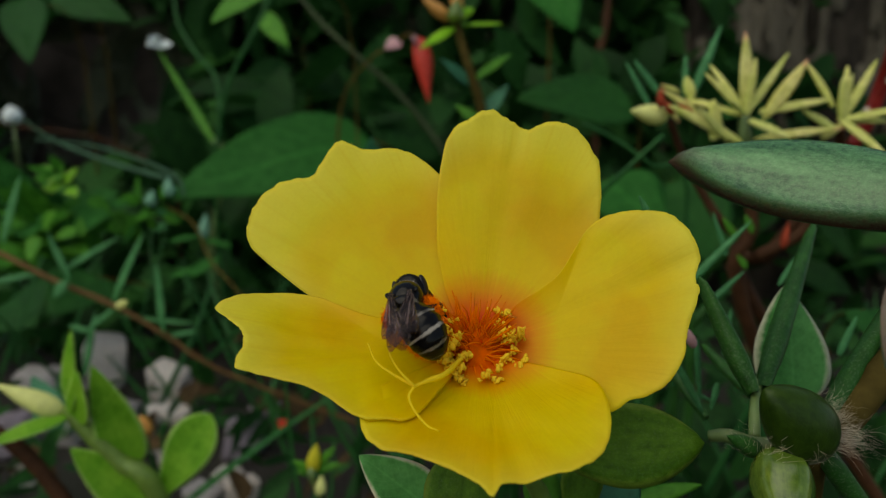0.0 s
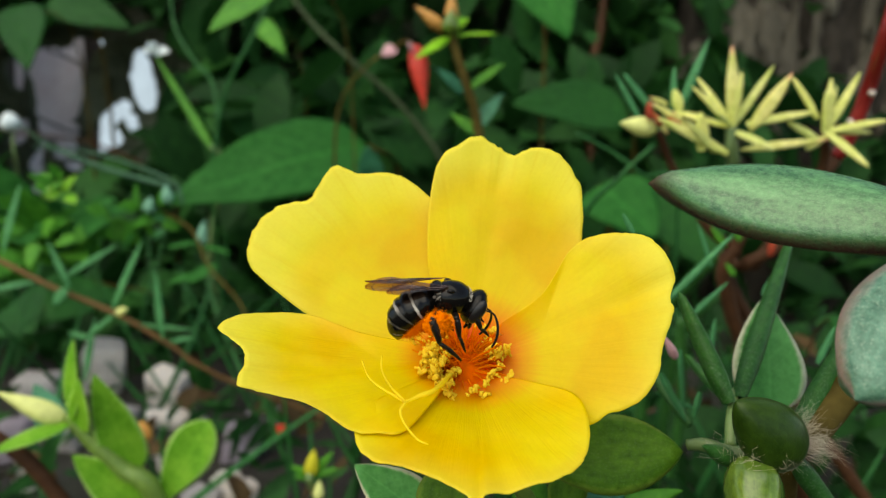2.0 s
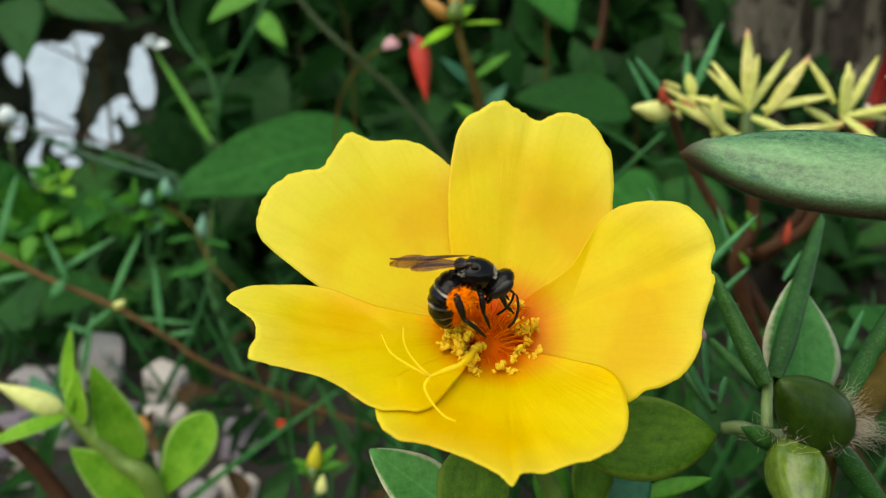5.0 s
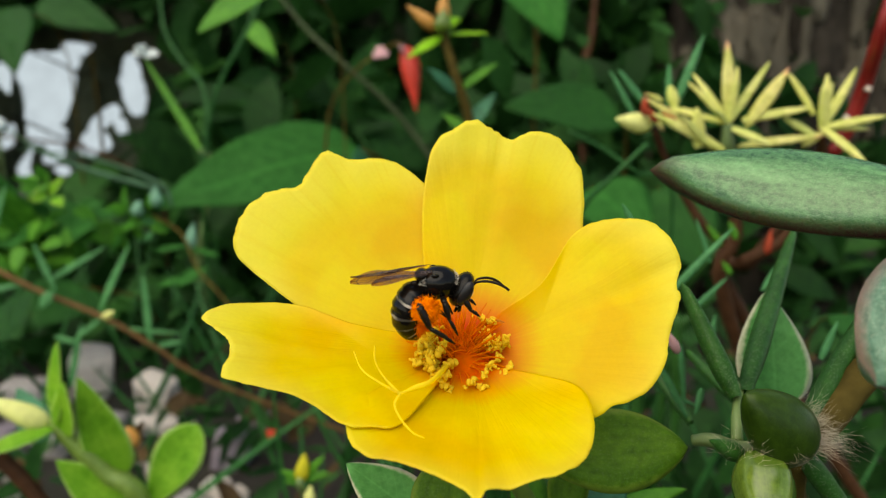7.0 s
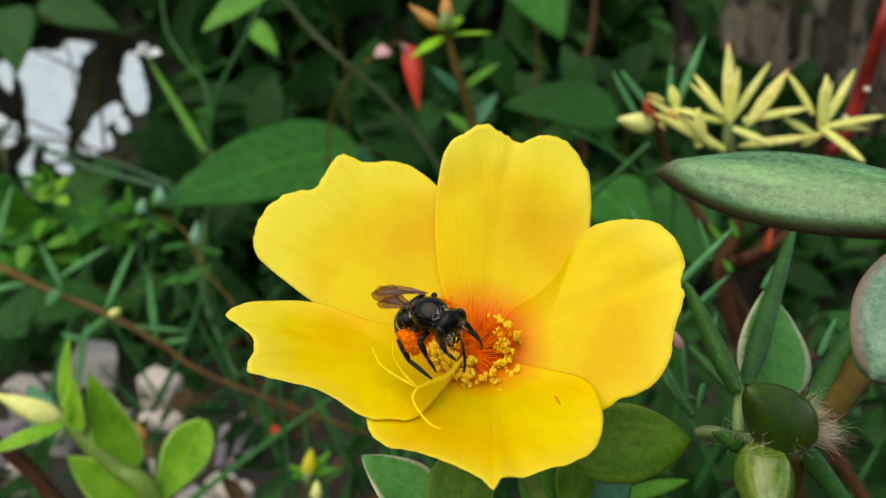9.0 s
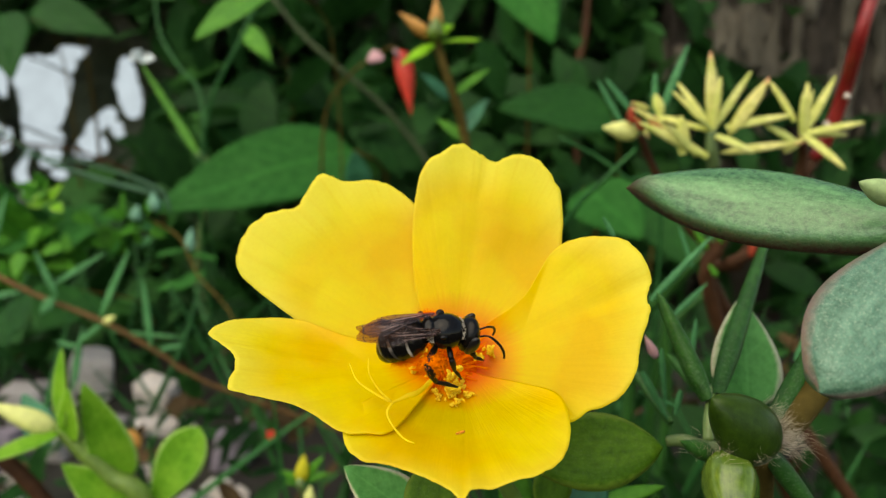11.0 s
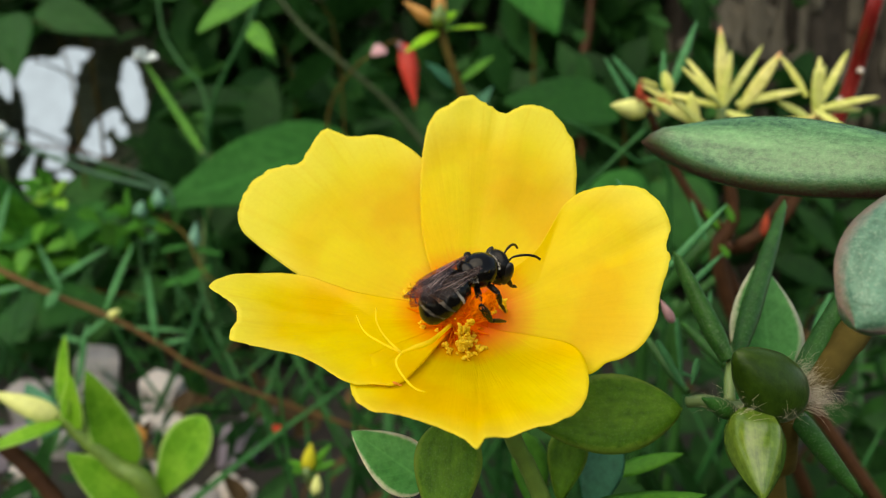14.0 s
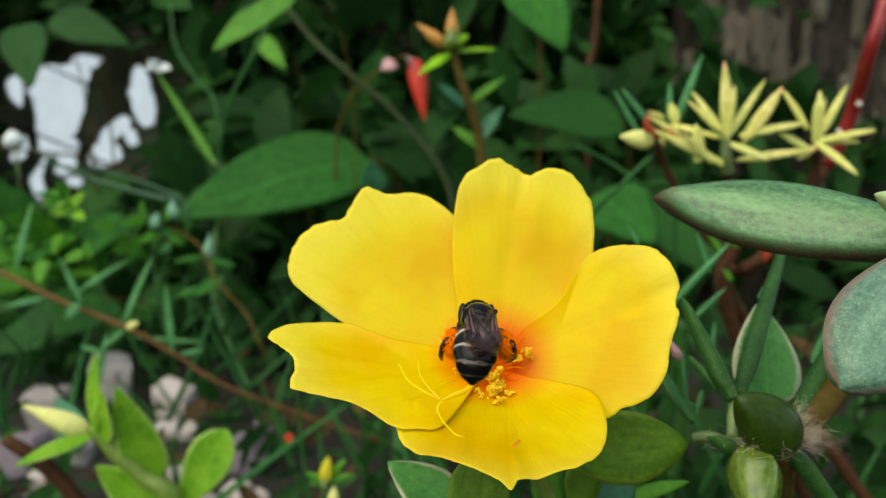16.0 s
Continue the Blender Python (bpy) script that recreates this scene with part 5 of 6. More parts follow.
def bright_clump():
    """Small light leaves in a clump at the left, with thin stems across."""
    plant = thing("bright_clump", at(-20.52, 36.84, -0.53), "clump of small yellow-green leaves on thin stems", "plant")
    rng = random.Random(31)

    def leaves(place, wide, deep, count, size, girth, mats):
        for k in range(count):
            base = place + toward(1, 0, 0) * rng.gauss(0, wide) + toward(0, 1, 0) * rng.uniform(-0.5, 0.5) * deep + toward(0, 0, 1) * rng.gauss(0, wide)
            tip = base + toward(rng.gauss(0, 1), rng.gauss(-0.2, 0.4), rng.gauss(-0.2, 0.8)).normalized() * rng.uniform(*size)
            leaf(plant, base, tip, rng.uniform(*girth), toward(rng.gauss(0, 0.35), -0.8, 0.5), mats[k % len(mats)], 0.06, "ovate", ripple=0.03)

    # the soft mass of green, brightest below
    leaves(at(-22.0, 37.2, 1.6), 0.010, 0.02, 24, (0.020, 0.034), (1.4, 2.3), (LUSH_LEAF, LUSH_LEAF, BROAD_LEAF))
    leaves(at(-20.3, 38.0, 2.3), 0.009, 0.02, 12, (0.014, 0.026), (1.0, 1.6), (BROAD_LEAF, LUSH_LEAF))
    leaves(at(-21.6, 36.6, 0.4), 0.006, 0.01, 8, (0.014, 0.026), (1.0, 1.6), (LUSH_LEAF, GREEN_LEAF))
    leaves(at(-20.6, 36.4, 4.0), 0.005, 0.01, 6, (0.008, 0.014), (0.5, 0.9), (GREEN_LEAF, LUSH_LEAF))
    # young yellowish leaves
    leaves(at(-20.1, 36.0, 3.3), 0.003, 0.005, 4, (0.008, 0.014), (0.5, 0.8), (SHOOT_LEAF,))
    leaves(at(-21.2, 35.4, 0.8), 0.003, 0.005, 2, (0.010, 0.015), (0.7, 1.0), (GREEN_LEAF,))
    leaves(at(-19.2, 35.4, 1.2), 0.002, 0.005, 2, (0.008, 0.012), (0.5, 0.7), (GREEN_LEAF,))
    # the small cluster under the broad leaf, with bluish buds
    leaves(at(-16.7, 38.2, 2.3), 0.006, 0.015, 12, (0.010, 0.018), (0.6, 1.0), (LUSH_LEAF, BROAD_LEAF, LUSH_LEAF))
    leaves(at(-15.4, 37.8, 1.7), 0.004, 0.01, 4, (0.006, 0.012), (0.4, 0.6), (GREEN_LEAF, SPRIG_LEAF))
    for base, tip, w in ((at(-15.9, 37.0, 2.3), at(-15.7, 36.9, 3.2), 0.7), (at(-14.8, 37.0, 2.8), at(-14.9, 36.9, 3.9), 0.7), (at(-12.7, 36.0, 0.5), at(-12.5, 36.0, 1.9), 0.6)):
        bud(plant, base, tip, w, BUD_BLUISH, 0.5, label="pale bluish green bud")
    for base, tip, w in ((at(-14.9, 37.0, 0.4), at(-13.0, 36.8, 0.7), 0.4), (at(-12.9, 37.0, 0.5), at(-11.4, 37.0, 0.1), 0.4), (at(-13.6, 36.4, -1.4), at(-11.8, 36.2, -0.5), 0.8), (at(-12.9, 36.6, -1.0), at(-14.6, 36.4, -1.5), 0.5)):
        leaf(plant, base, tip, w, toward(0, -0.8, 0.5), BROAD_LEAF, 0.06, "lance")
    stem(plant, [at(-15.3, 37.6, 2.4), at(-13.14, 36.0, 1.31), at(-11.91, 35.0, -0.61), at(-10.08, 34.0, -2.33), at(-9.0, 33.6, -4.5)], [0.05, 0.06, 0.06, 0.06, 0.06], STEM_OLIVE, label="thin brown stem")
    stem(plant, [at(-24.71, 40.21, 7.64), at(-23.04, 40.21, 6.46), at(-19.14, 39.07, 4.97), at(-15.11, 37.94, 3.87)], [0.06, 0.09, 0.14, 0.14], STEM_TEAL)
    stem(plant, [at(-24.72, 41.34, 6.64), at(-20.02, 40.20, 5.94), at(-15.55, 39.06, 4.30), at(-14.60, 38.6, 2.9)], [0.05, 0.08, 0.12, 0.09], STEM_TEAL)
    return plant


bright_clump()


def creeping_stem():
    plant = thing("creeping_stem", at(-13.98, 28.95, -2.39), "brown creeping stem with narrow grass-like leaves", "plant")
    foot = BED.inverted() @ Vector((0.01, 0.34, 0.0)) * 100
    stem(plant, [at(-20.27, 28.97, 0.37), at(-18.82, 28.96, -0.17), at(-16.52, 28.96, -1.34), at(-13.86, 28.95, -2.44), at(-11.79, 29.51, -3.86), at(-9.17, 30.63, -5.82), at(*foot)], [0.12, 0.12, 0.12, 0.12, 0.11, 0.1, 0.1], STEM_CREEPER, label="reddish brown creeping stem")
    for base, tip, w in ((at(-15.49, 28.39, -1.36), at(-16.46, 28.39, 0.71), 0.34), (at(-16.20, 28.96, -0.98), at(-13.68, 28.94, 0.54), 0.32), (at(-13.76, 28.39, -2.27), at(-12.42, 28.37, 0.72), 0.36), (at(-11.85, 28.95, -3.59), at(-12.16, 28.94, -0.58), 0.4), (at(-17.03, 28.40, -1.07), at(-18.93, 28.40, -1.42), 0.34), (at(-17.97, 27.83, 0.12), at(-17.19, 27.82, 3.10), 0.42), (at(-15.61, 28.39, -1.32), at(-16.20, 28.40, -2.03), 0.6), (at(-13.86, 28.95, -2.47), at(-15.20, 28.96, -3.53), 0.3), (at(-14.95, 28.96, -3.53), at(-15.92, 28.96, -3.23), 0.3), (at(-11.79, 29.51, -3.76), at(-10.67, 29.50, -3.54), 0.3), (at(-10.88, 30.07, -3.31), at(-14.27, 30.08, -2.97), 0.22), (at(-15.79, 30.09, -5.68), at(-15.28, 30.08, -2.67), 0.4)):
        leaf(plant, base, tip, w * 0.85, FRONT, SPRIG_LEAF, w * 0.25, "lance", 0.05, 0.1, name="blade")
    bud(plant, at(-13.51, 28.27, -2.41), at(-12.96, 28.05, -2.13), 0.34, BUD_PALE, 0.3, label="tiny yellow bud")
    return plant


creeping_stem()


def white_tipped_blade():
    plant = thing("white_tipped_blade", at(-16.28, 49.18, 7.60), "long light green blade under a small white blossom", "plant")
    foot = BED.inverted() @ Vector((-0.16, 0.55, 0.0)) * 100
    leaf(plant, at(-16.53, 49.18, 7.73), at(-21.46, 51.43, 15.03), 0.65, FRONT, GREEN_LEAF, 0.2, "needle", -0.06, 0.0, name="blade")
    stem(plant, [at(-16.49, 49.18, 7.89), at(-15.95, 49.75, 6.23), at(-17.35, 51.45, -1.28), at(*foot)], [0.22, 0.22, 0.24, 0.24], STEM_GREEN)
    for tip in (at(-22.23, 51.43, 15.97), at(-20.43, 51.42, 15.37), at(-21.50, 51.43, 16.14), at(-22.40, 51.43, 15.38)):
        leaf(plant, at(-21.88, 52.55, 15.70), tip, 0.9, FRONT, WHITE_FLOWER, 0.15, "ovate", name="petal")
    return plant


white_tipped_blade()


def long_stems():
    """Thin stems that cross behind the flower."""
    rows = [
        ([at(-24.42, 61.54, 24.59), at(-23.48, 60.42, 20.12), at(-20.93, 58.17, 16.47), at(-18.50, 55.92, 13.51), at(-17.34, 53.69, 5.37)], 0.14, GRASS),
        ([at(-10.84, 44.63, 17.54), at(-12.16, 44.65, 14.56), at(-14.39, 45.79, 11.11), at(-15.54, 46.93, 7.07), at(-15.9, 47.94, 2.20)], 0.15, GRASS),
        ([at(-10.61, 46.88, 18.40), at(-8.47, 46.88, 15.65), at(-5.74, 46.88, 13.10), at(-2.28, 48.00, 9.99), at(0.93, 49.13, 4.87)], 0.19, STEM_GREY),
        ([at(16.40, 67.01, 26.09), at(15.94, 67.02, 21.62), at(14.69, 67.04, 16.03), at(14.71, 64.82, 6.32)], 0.4, STEM_BROWN),
        ([at(4.08, 19.87, 3.67), at(5.12, 19.87, 3.13), at(6.09, 19.86, 2.42), at(7.32, 20.42, 1.61)], 0.06, GRASS),
        ([at(6.05, 18.74, 3.12), at(5.08, 18.74, 2.22), at(4.32, 19.31, 1.35), at(3.87, 20.44, -0.27)], 0.075, GRASS),
    ]
    rows += [
        ([at(8.48, 18.73, 0.62), at(7.52, 18.74, -0.25), at(7.00, 19.31, -1.07), at(6.45, 20.44, -2.52)], 0.2, SPIKE),
        ([at(8.84, 20.99, -1.19), at(8.04, 20.99, -1.89), at(7.52, 21.56, -3.40)], 0.16, SPIKE),
        ([at(6.82, 18.75, -1.67), at(7.00, 19.31, -3.19), at(7.30, 20.44, -5.28)], 0.15, SPIKE),
    ]
    rows += [
        ([at(-11.40, 16.57, -4.11), at(-10.63, 16.91, -4.85), at(-9.98, 17.25, -5.85), at(-9.49, 17.70, -7.24)], 0.2, STEM_BROWN),
        ([at(-45.15, 67.27, 12.62), at(-40.68, 67.26, 11.88), at(-37.95, 68.37, 11.72), at(-33.95, 69.49, 10.85), at(-27.61, 69.48, 6.90)], 0.14, STEM_BROWN),
        ([at(49.13, 78.13, 30.30), at(47.16, 78.15, 25.09), at(45.18, 78.17, 19.88), at(41.95, 73.71, 8.91)], 0.7, STEM_BROWN),
        ([at(34.43, 80.43, 31.22), at(34.07, 80.45, 25.18), at(32.13, 78.22, 18.62), at(30.26, 73.76, 7.11)], 0.6, STEM_BROWN),
        ([at(43.83, 80.39, 31.18), at(43.14, 80.41, 26.49), at(40.62, 78.19, 20.55), at(37.64, 73.74, 7.08)], 0.6, STEM_BROWN),
    ]
    rows += [
        ([at(-53.49, 92.50, 27.76), at(-50.84, 92.50, 26.77), at(-47.44, 92.50, 24.92), at(-45.17, 92.50, 23.54)], 0.16, BARK),
        ([at(-56.50, 92.50, 19.37), at(-53.48, 92.50, 18.07), at(-50.47, 92.50, 16.68), at(-46.69, 92.50, 14.99)], 0.16, BARK),
    ]
    for points, r, mat in rows:
        end = points[-1].copy()
        end.y += 0.02
        end.z = 0.0
        plant = thing("thin_stem", end, "thin bare stem rising from the bed", "stem", "stems behind the flower")
        stem(plant, points + [points[-1].lerp(end, 0.6), end], [r * 0.8, r, r, r, r], mat, sides=8, n=22)


long_stems()


def small_buds():
    plant = thing("yellow_bud_sprig", at(-3.73, 19.36, -6.42), "low sprig with small yellow-green buds", "plant")
    foot = BED.inverted() @ Vector((-0.035, 0.25, 0.0)) * 100
    stem(plant, [at(-3.65, 19.14, -6.02), at(-3.62, 19.48, -6.78), at(*foot)], [0.1, 0.12, 0.14], STEM_GREEN)
    bud(plant, at(-3.66, 19.02, -6.22), at(-3.51, 18.91, -5.39), 0.42, YELLOW_BUD, 0.3, label="small yellow bud")
    bud(plant, at(-3.44, 19.02, -6.86), at(-3.36, 18.91, -6.27), 0.32, BUD_PALE, 0.3, label="small yellow-green bud")
    for tip in (at(-4.19, 19.02, -5.90), at(-2.99, 19.02, -5.50), at(-2.83, 19.02, -5.98), at(-4.11, 19.03, -6.22)):
        leaf(plant, at(-3.65, 19.14, -6.21), tip, 0.25, FRONT, GREEN_LEAF, 0.08, "lance")
    berry = thing("orange_berry", at(-12.74, 28.96, -8.14), "round orange-yellow berry on a thin stalk", "berry")
    foot = BED.inverted() @ Vector((-0.11, 0.31, 0.0)) * 100
    bud(berry, at(-12.74, 28.96, -8.02), at(-12.79, 28.96, -7.05), 0.9, BUD_ORANGE, 0.05, name="fruit")
    stem(berry, [at(-12.74, 28.96, -7.97), at(-12.99, 30.09, -9.97), at(*foot)], [0.07, 0.08, 0.09], STEM_GREEN)
    red = thing("red_petal", at(-7.70, 32.77, -8.43), "small fallen red petal caught in the grass", "petal")
    leaf(red, at(-7.89, 32.77, -8.54), at(-7.46, 32.54, -8.16), 0.5, FRONT, RED_FLOWER, 0.08, "ovate", name="petal")
    ball = thing("white_blossom", at(-35.37, 55.99, 10.96), "small round white blossom on a thin stem", "flower")
    bud(ball, at(-35.19, 55.99, 10.21), at(-35.56, 55.99, 11.80), 1.6, WHITE_FLOWER, 0.05, name="bloom")
    foot = BED.inverted() @ Vector((-0.36, 0.6, 0.0)) * 100
    stem(ball, [at(-35.19, 55.99, 10.31), at(-34.83, 56.00, 7.04), at(*foot)], [0.1, 0.12, 0.15], STEM_GREEN)


small_buds()


def grass():
    """Blades of grass rising from the soil round the flower."""
    rng = random.Random(77)
    zones = [(28, (-0.17, -0.01), (0.26, 0.44), (0.04, 0.13)), (38, (-0.05, 0.06), (0.20, 0.34), (0.05, 0.12)), (14, (0.05, 0.20), (0.18, 0.36), (0.05, 0.14)), (18, (-0.36, -0.17), (0.34, 0.5), (0.06, 0.14))]
    for count, xs, ys, hs in zones:
        bm = bmesh.new()
        for _ in range(count):
            foot = Vector((rng.uniform(*xs), rng.uniform(*ys), 0.0))
            h = rng.uniform(*hs)
            lean = Vector((rng.gauss(0, 0.5), rng.gauss(-0.1, 0.4), 0)) * h
            one = leaf_bm(h * 1.1, rng.uniform(0.0018, 0.004), 0.0005, "needle", rng.uniform(0.0, 0.4), 0.15, rng.uniform(-50, 50), 4, 10)
            one.transform(along(foot, foot + lean + Vector((0, 0, h)), Vector((rng.gauss(0, 0.5), -1, 0.1)).normalized()))
            tmp = bpy.data.meshes.new("blade")
            one.to_mesh(tmp)
            one.free()
            bm.from_mesh(tmp)
            bpy.data.meshes.remove(tmp)
        tagged(part("grass", bm, GRASS), "slender blue-green grass blades rising from the soil", "grass", kind="stuff")


grass()

# ---- the bee ----
def ball_bm(rx, ry, rz, sub=4, rough=0.0):
    bm = bmesh.new()
    bmesh.ops.create_icosphere(bm, subdivisions=sub, radius=1.0)
    for v in bm.verts:
        k = 1 + rough * noise.noise(v.co * 6)
        v.co = Vector((v.co.x * rx, v.co.y * ry, v.co.z * rz)) * k * 0.001
    return bm


def fuzz_bm(rx, ry, rz, count, length, seed, keep):
    """Short hairs standing on an ellipsoid where keep() says so."""
    rng = random.Random(seed)
    bm = bmesh.new()
    done = 0
    while done < count:
        d = Vector([rng.gauss(0, 1) for _ in range(3)]).normalized()
        if not keep(d):
            continue
        done += 1
        p = Vector((d.x * rx, d.y * ry, d.z * rz)) * 0.001
        n = Vector((d.x / rx, d.y / ry, d.z / rz)).normalized()
        t = (n + Vector([rng.gauss(0, 0.45) for _ in range(3)])).normalized()
        s = t.orthogonal().normalized() * 0.000018
        a, b, c = bm.verts.new(p - s), bm.verts.new(p + s), bm.verts.new(p + t * length * 0.001 * rng.uniform(0.6, 1.1))
        bm.faces.new((a, b, c))
    return bm


def wing_bm(length, width):
    """A folded wing: hinge at 0, reaching back along -x, pleated lengthwise, with a rounded end."""
    bm = bmesh.new()
    uv = bm.loops.layers.uv.new()
    n, k = 20, 8
    grid = []
    for i in range(n + 1):
        v = i / n
        w = width * (0.20 + 0.80 * min(1.0, v * 1.5) ** 1.6) * (1 - max(0.0, (v - 0.72) / 0.28) ** 2.2 * 0.86)
        row = []
        for j in range(k + 1):
            q = j / k
            y = (q - 0.80) * w
            z = 0.10 * math.sin(q * 15 + v * 2) * min(1, v * 3) * 0.6 - 0.25 * (q - 0.5) ** 2 * w - 0.1 * v * v
            row.append(bm.verts.new((-length * v * 0.001, y * 0.001, z * 0.001)))
        grid.append(row)
    for i in range(n):
        for j in range(k):
            quad = [(i, j), (i + 1, j), (i + 1, j + 1), (i, j + 1)]
            face = bm.faces.new([grid[a][b] for a, b in quad])
            for loop, (a, b) in zip(face.loops, quad):
                loop[uv].uv = (a / n * 3, b / k)
    return bm


def leg(bee, side, hip, knee, ankle, toe, thick, name):
    """A leg in one mesh of three bent joints; side mirrors it."""
    MM = 0.001
    p = [Vector((x, y * side, z)) * MM for x, y, z in (hip, knee, ankle, toe)]
    bm = bmesh.new()
    for a, b, r0, r1 in ((p[0], p[1], thick, thick * 1.15), (p[1], p[2], thick * 1.2, thick * 0.8), (p[2], p[3], thick * 0.7, thick * 0.35)):
        seg = tube_bm([a, a.lerp(b, 0.5) + Vector((0, 0, 0.00006)), b], [r0 * MM, max(r0, r1) * 1.15 * MM, r1 * MM], 8, 6)
        tmp = bpy.data.meshes.new("joint")
        seg.to_mesh(tmp)
        seg.free()
        bm.from_mesh(tmp)
        bpy.data.meshes.remove(tmp)
    return part(name, bm, LEG_CHITIN, bee)


def make_bee():
    bee = thing("bee", Vector((0, 0, 0)), "small black bee with pale bands and orange pollen on its legs", "bee")
    MM = 0.001
    part("thorax", ball_bm(1.58, 1.40, 1.30, 4, 0.015), CHITIN, bee, "glossy black thorax")
    part("collar_hair", fuzz_bm(1.54, 1.38, 1.27, 190, 0.22, 3, lambda d: 0.74 < d.x < 0.92 and d.z > 0.0), PALE_HAIR, bee, "pale hair collar behind the head")
    part("side_hair", fuzz_bm(1.56, 1.38, 1.27, 260, 0.26, 4, lambda d: (d.x < -0.62 and 0.05 < d.z < 0.75 and abs(d.y) > 0.35)), PALE_HAIR, bee, "pale hair patches at the wing roots")
    part("dark_hair", fuzz_bm(1.56, 1.39, 1.28, 420, 0.14, 8, lambda d: d.z < 0.5), DARK_HAIR, bee)
    hump = part("scutellum", ball_bm(0.55, 1.0, 0.42, 3, 0.05), CHITIN, bee)
    hump.matrix_basis = pose(-0.0013, 0, 0.00072, 0, -28, 0)
    for s in (1, -1):
        knob = part("wing_base", ball_bm(0.32, 0.24, 0.16, 2), CHITIN_HEAD, bee)
        knob.matrix_basis = pose(-0.0003, 0.00112 * s, 0.00088, 25 * s, 0, 0)
    part("neck", tube_bm([Vector(q) * MM for q in ((0.9, 0, 0.0), (1.5, 0, -0.2), (2.0, 0, -0.45))], [0.8 * MM, 0.6 * MM, 0.5 * MM], 12, 6), CHITIN_HEAD, bee)
    head = new("head")
    head.parent = bee
    head.matrix_basis = pose(0.0019, 0, -0.0007, 0, 28, 0)
    part("skull", ball_bm(0.80, 1.36, 1.42, 4, 0.03), CHITIN_HEAD, head)
    feelers, hind_legs = [], []
    for s in (1, -1):
        eye = part("eye", ball_bm(0.50, 0.36, 1.05, 3), EYE, head, "dark glossy compound eye")
        eye.matrix_basis = pose(0.00015, 0.00112 * s, 0.00008, 0, 0, 12 * s)
        feel = tube_bm([Vector(q) * MM for q in ((0, 0, 0), (0.45, 0.12 * s, 0.5), (0.85, 0.28 * s, 0.62), (1.6, 0.6 * s, 0.42), (2.3, 0.85 * s, -0.1), (2.7, 0.95 * s, -0.7))], [0.08 * MM, 0.07 * MM, 0.105 * MM, 0.11 * MM, 0.09 * MM], 8, 18)
        feelers.append((part("antenna", feel, LEG_CHITIN, head), s))
    part("mouthpart", tube_bm([Vector(q) * MM for q in ((0.3, 0, -0.8), (0.45, 0, -1.4), (0.4, 0, -1.9))], [0.30 * MM, 0.2 * MM, 0.08 * MM], 8, 6), CHITIN_HEAD, head)
    for s in (1, -1):
        part("jaw", tube_bm([Vector(q) * MM for q in ((0.35, 0.55 * s, -1.0), (0.55, 0.5 * s, -1.45), (0.6, 0.15 * s, -1.75))], [0.16 * MM, 0.13 * MM, 0.05 * MM], 8, 6), CHITIN_HEAD, head)
    part("dark_hair", fuzz_bm(0.78, 1.32, 1.39, 420, 0.13, 9, lambda d: abs(d.y) < 0.75), DARK_HAIR, head)
    part("face_hair", fuzz_bm(0.80, 1.34, 1.40, 260, 0.24, 4, lambda d: d.x > 0.2 and d.z < 0.3 and abs(d.y) > 0.3), PALE_HAIR, head)
    tail = part("abdomen", tube_bm([Vector(q) * MM for q in ((0, 0, 0), (1.2, 0, 0.2), (2.5, 0, 0.0), (3.5, 0, -0.7), (4.1, 0, -1.7))], [0.45 * MM, 1.05 * MM, 1.24 * MM, 1.32 * MM, 1.30 * MM, 1.20 * MM, 1.00 * MM, 0.7 * MM, 0.15 * MM], 24, 32, True), ABDOMEN, bee, "black abdomen with pale hair bands")
    part("waist", tube_bm([Vector(q) * MM for q in ((-0.9, 0, -0.1), (-1.5, 0, -0.15), (-2.0, 0, -0.3))], [0.6 * MM, 0.42 * MM, 0.5 * MM], 12, 6), CHITIN, bee)
    for v in tail.data.vertices:
        step = 1 + 0.08 * (v.co.x / 0.00078 % 1.0 - 0.5)
        middle = -0.00042 * max(0.0, v.co.x / 0.001 - 1.2) ** 1.3
        v.co = Vector((v.co.x, v.co.y * 1.25 * step, middle + (v.co.z - middle) * step))
    belly = part("pollen_brush", fuzz_bm(1.8, 1.40, 1.1, 3600, 0.65, 5, lambda d: d.z < -0.3), POLLEN, tail, "orange pollen under the abdomen")
    belly.matrix_basis = pose(0.0022, 0, -0.0003, 0, 22, 0)
    for s in (1, -1):
        fore = part("forewing", wing_bm(6.2, 1.85), WING, bee, "smoky brown veined wing")
        fore.matrix_basis = pose(-0.0005, 0.00085 * s, 0.00118 + 0.00006 * s, -12 * s, -5, 3 * s) @ Matrix.Diagonal((1, s, 1, 1))
        hind = part("hindwing", wing_bm(4.3, 1.5), WING, bee)
        hind.matrix_basis = pose(-0.0008, 0.00095 * s, 0.00106 + 0.00006 * s, -4 * s, -6, -3 * s) @ Matrix.Diagonal((1, s, 1, 1))
    for s in (1, -1):
        leg(bee, s, (1.0, 0.6, -0.9), (1.8, 1.2, -1.0), (2.3, 1.4, -1.9), (3.0, 1.3, -2.5), 0.17, name="front_leg")
        leg(bee, s, (0.2, 0.8, -1.0), (0.3, 1.9, -1.0), (0.6, 2.1, -2.3), (1.2, 2.2, -3.5), 0.18, name="middle_leg")
        rear = leg(bee, s, (-0.8, 0.8, -0.9), (-1.6, 2.4, -1.0), (-0.9, 2.8, -2.6), (0.9, 2.6, -4.0), 0.23, name="hind_leg")
        hind_legs.append((rear, s))
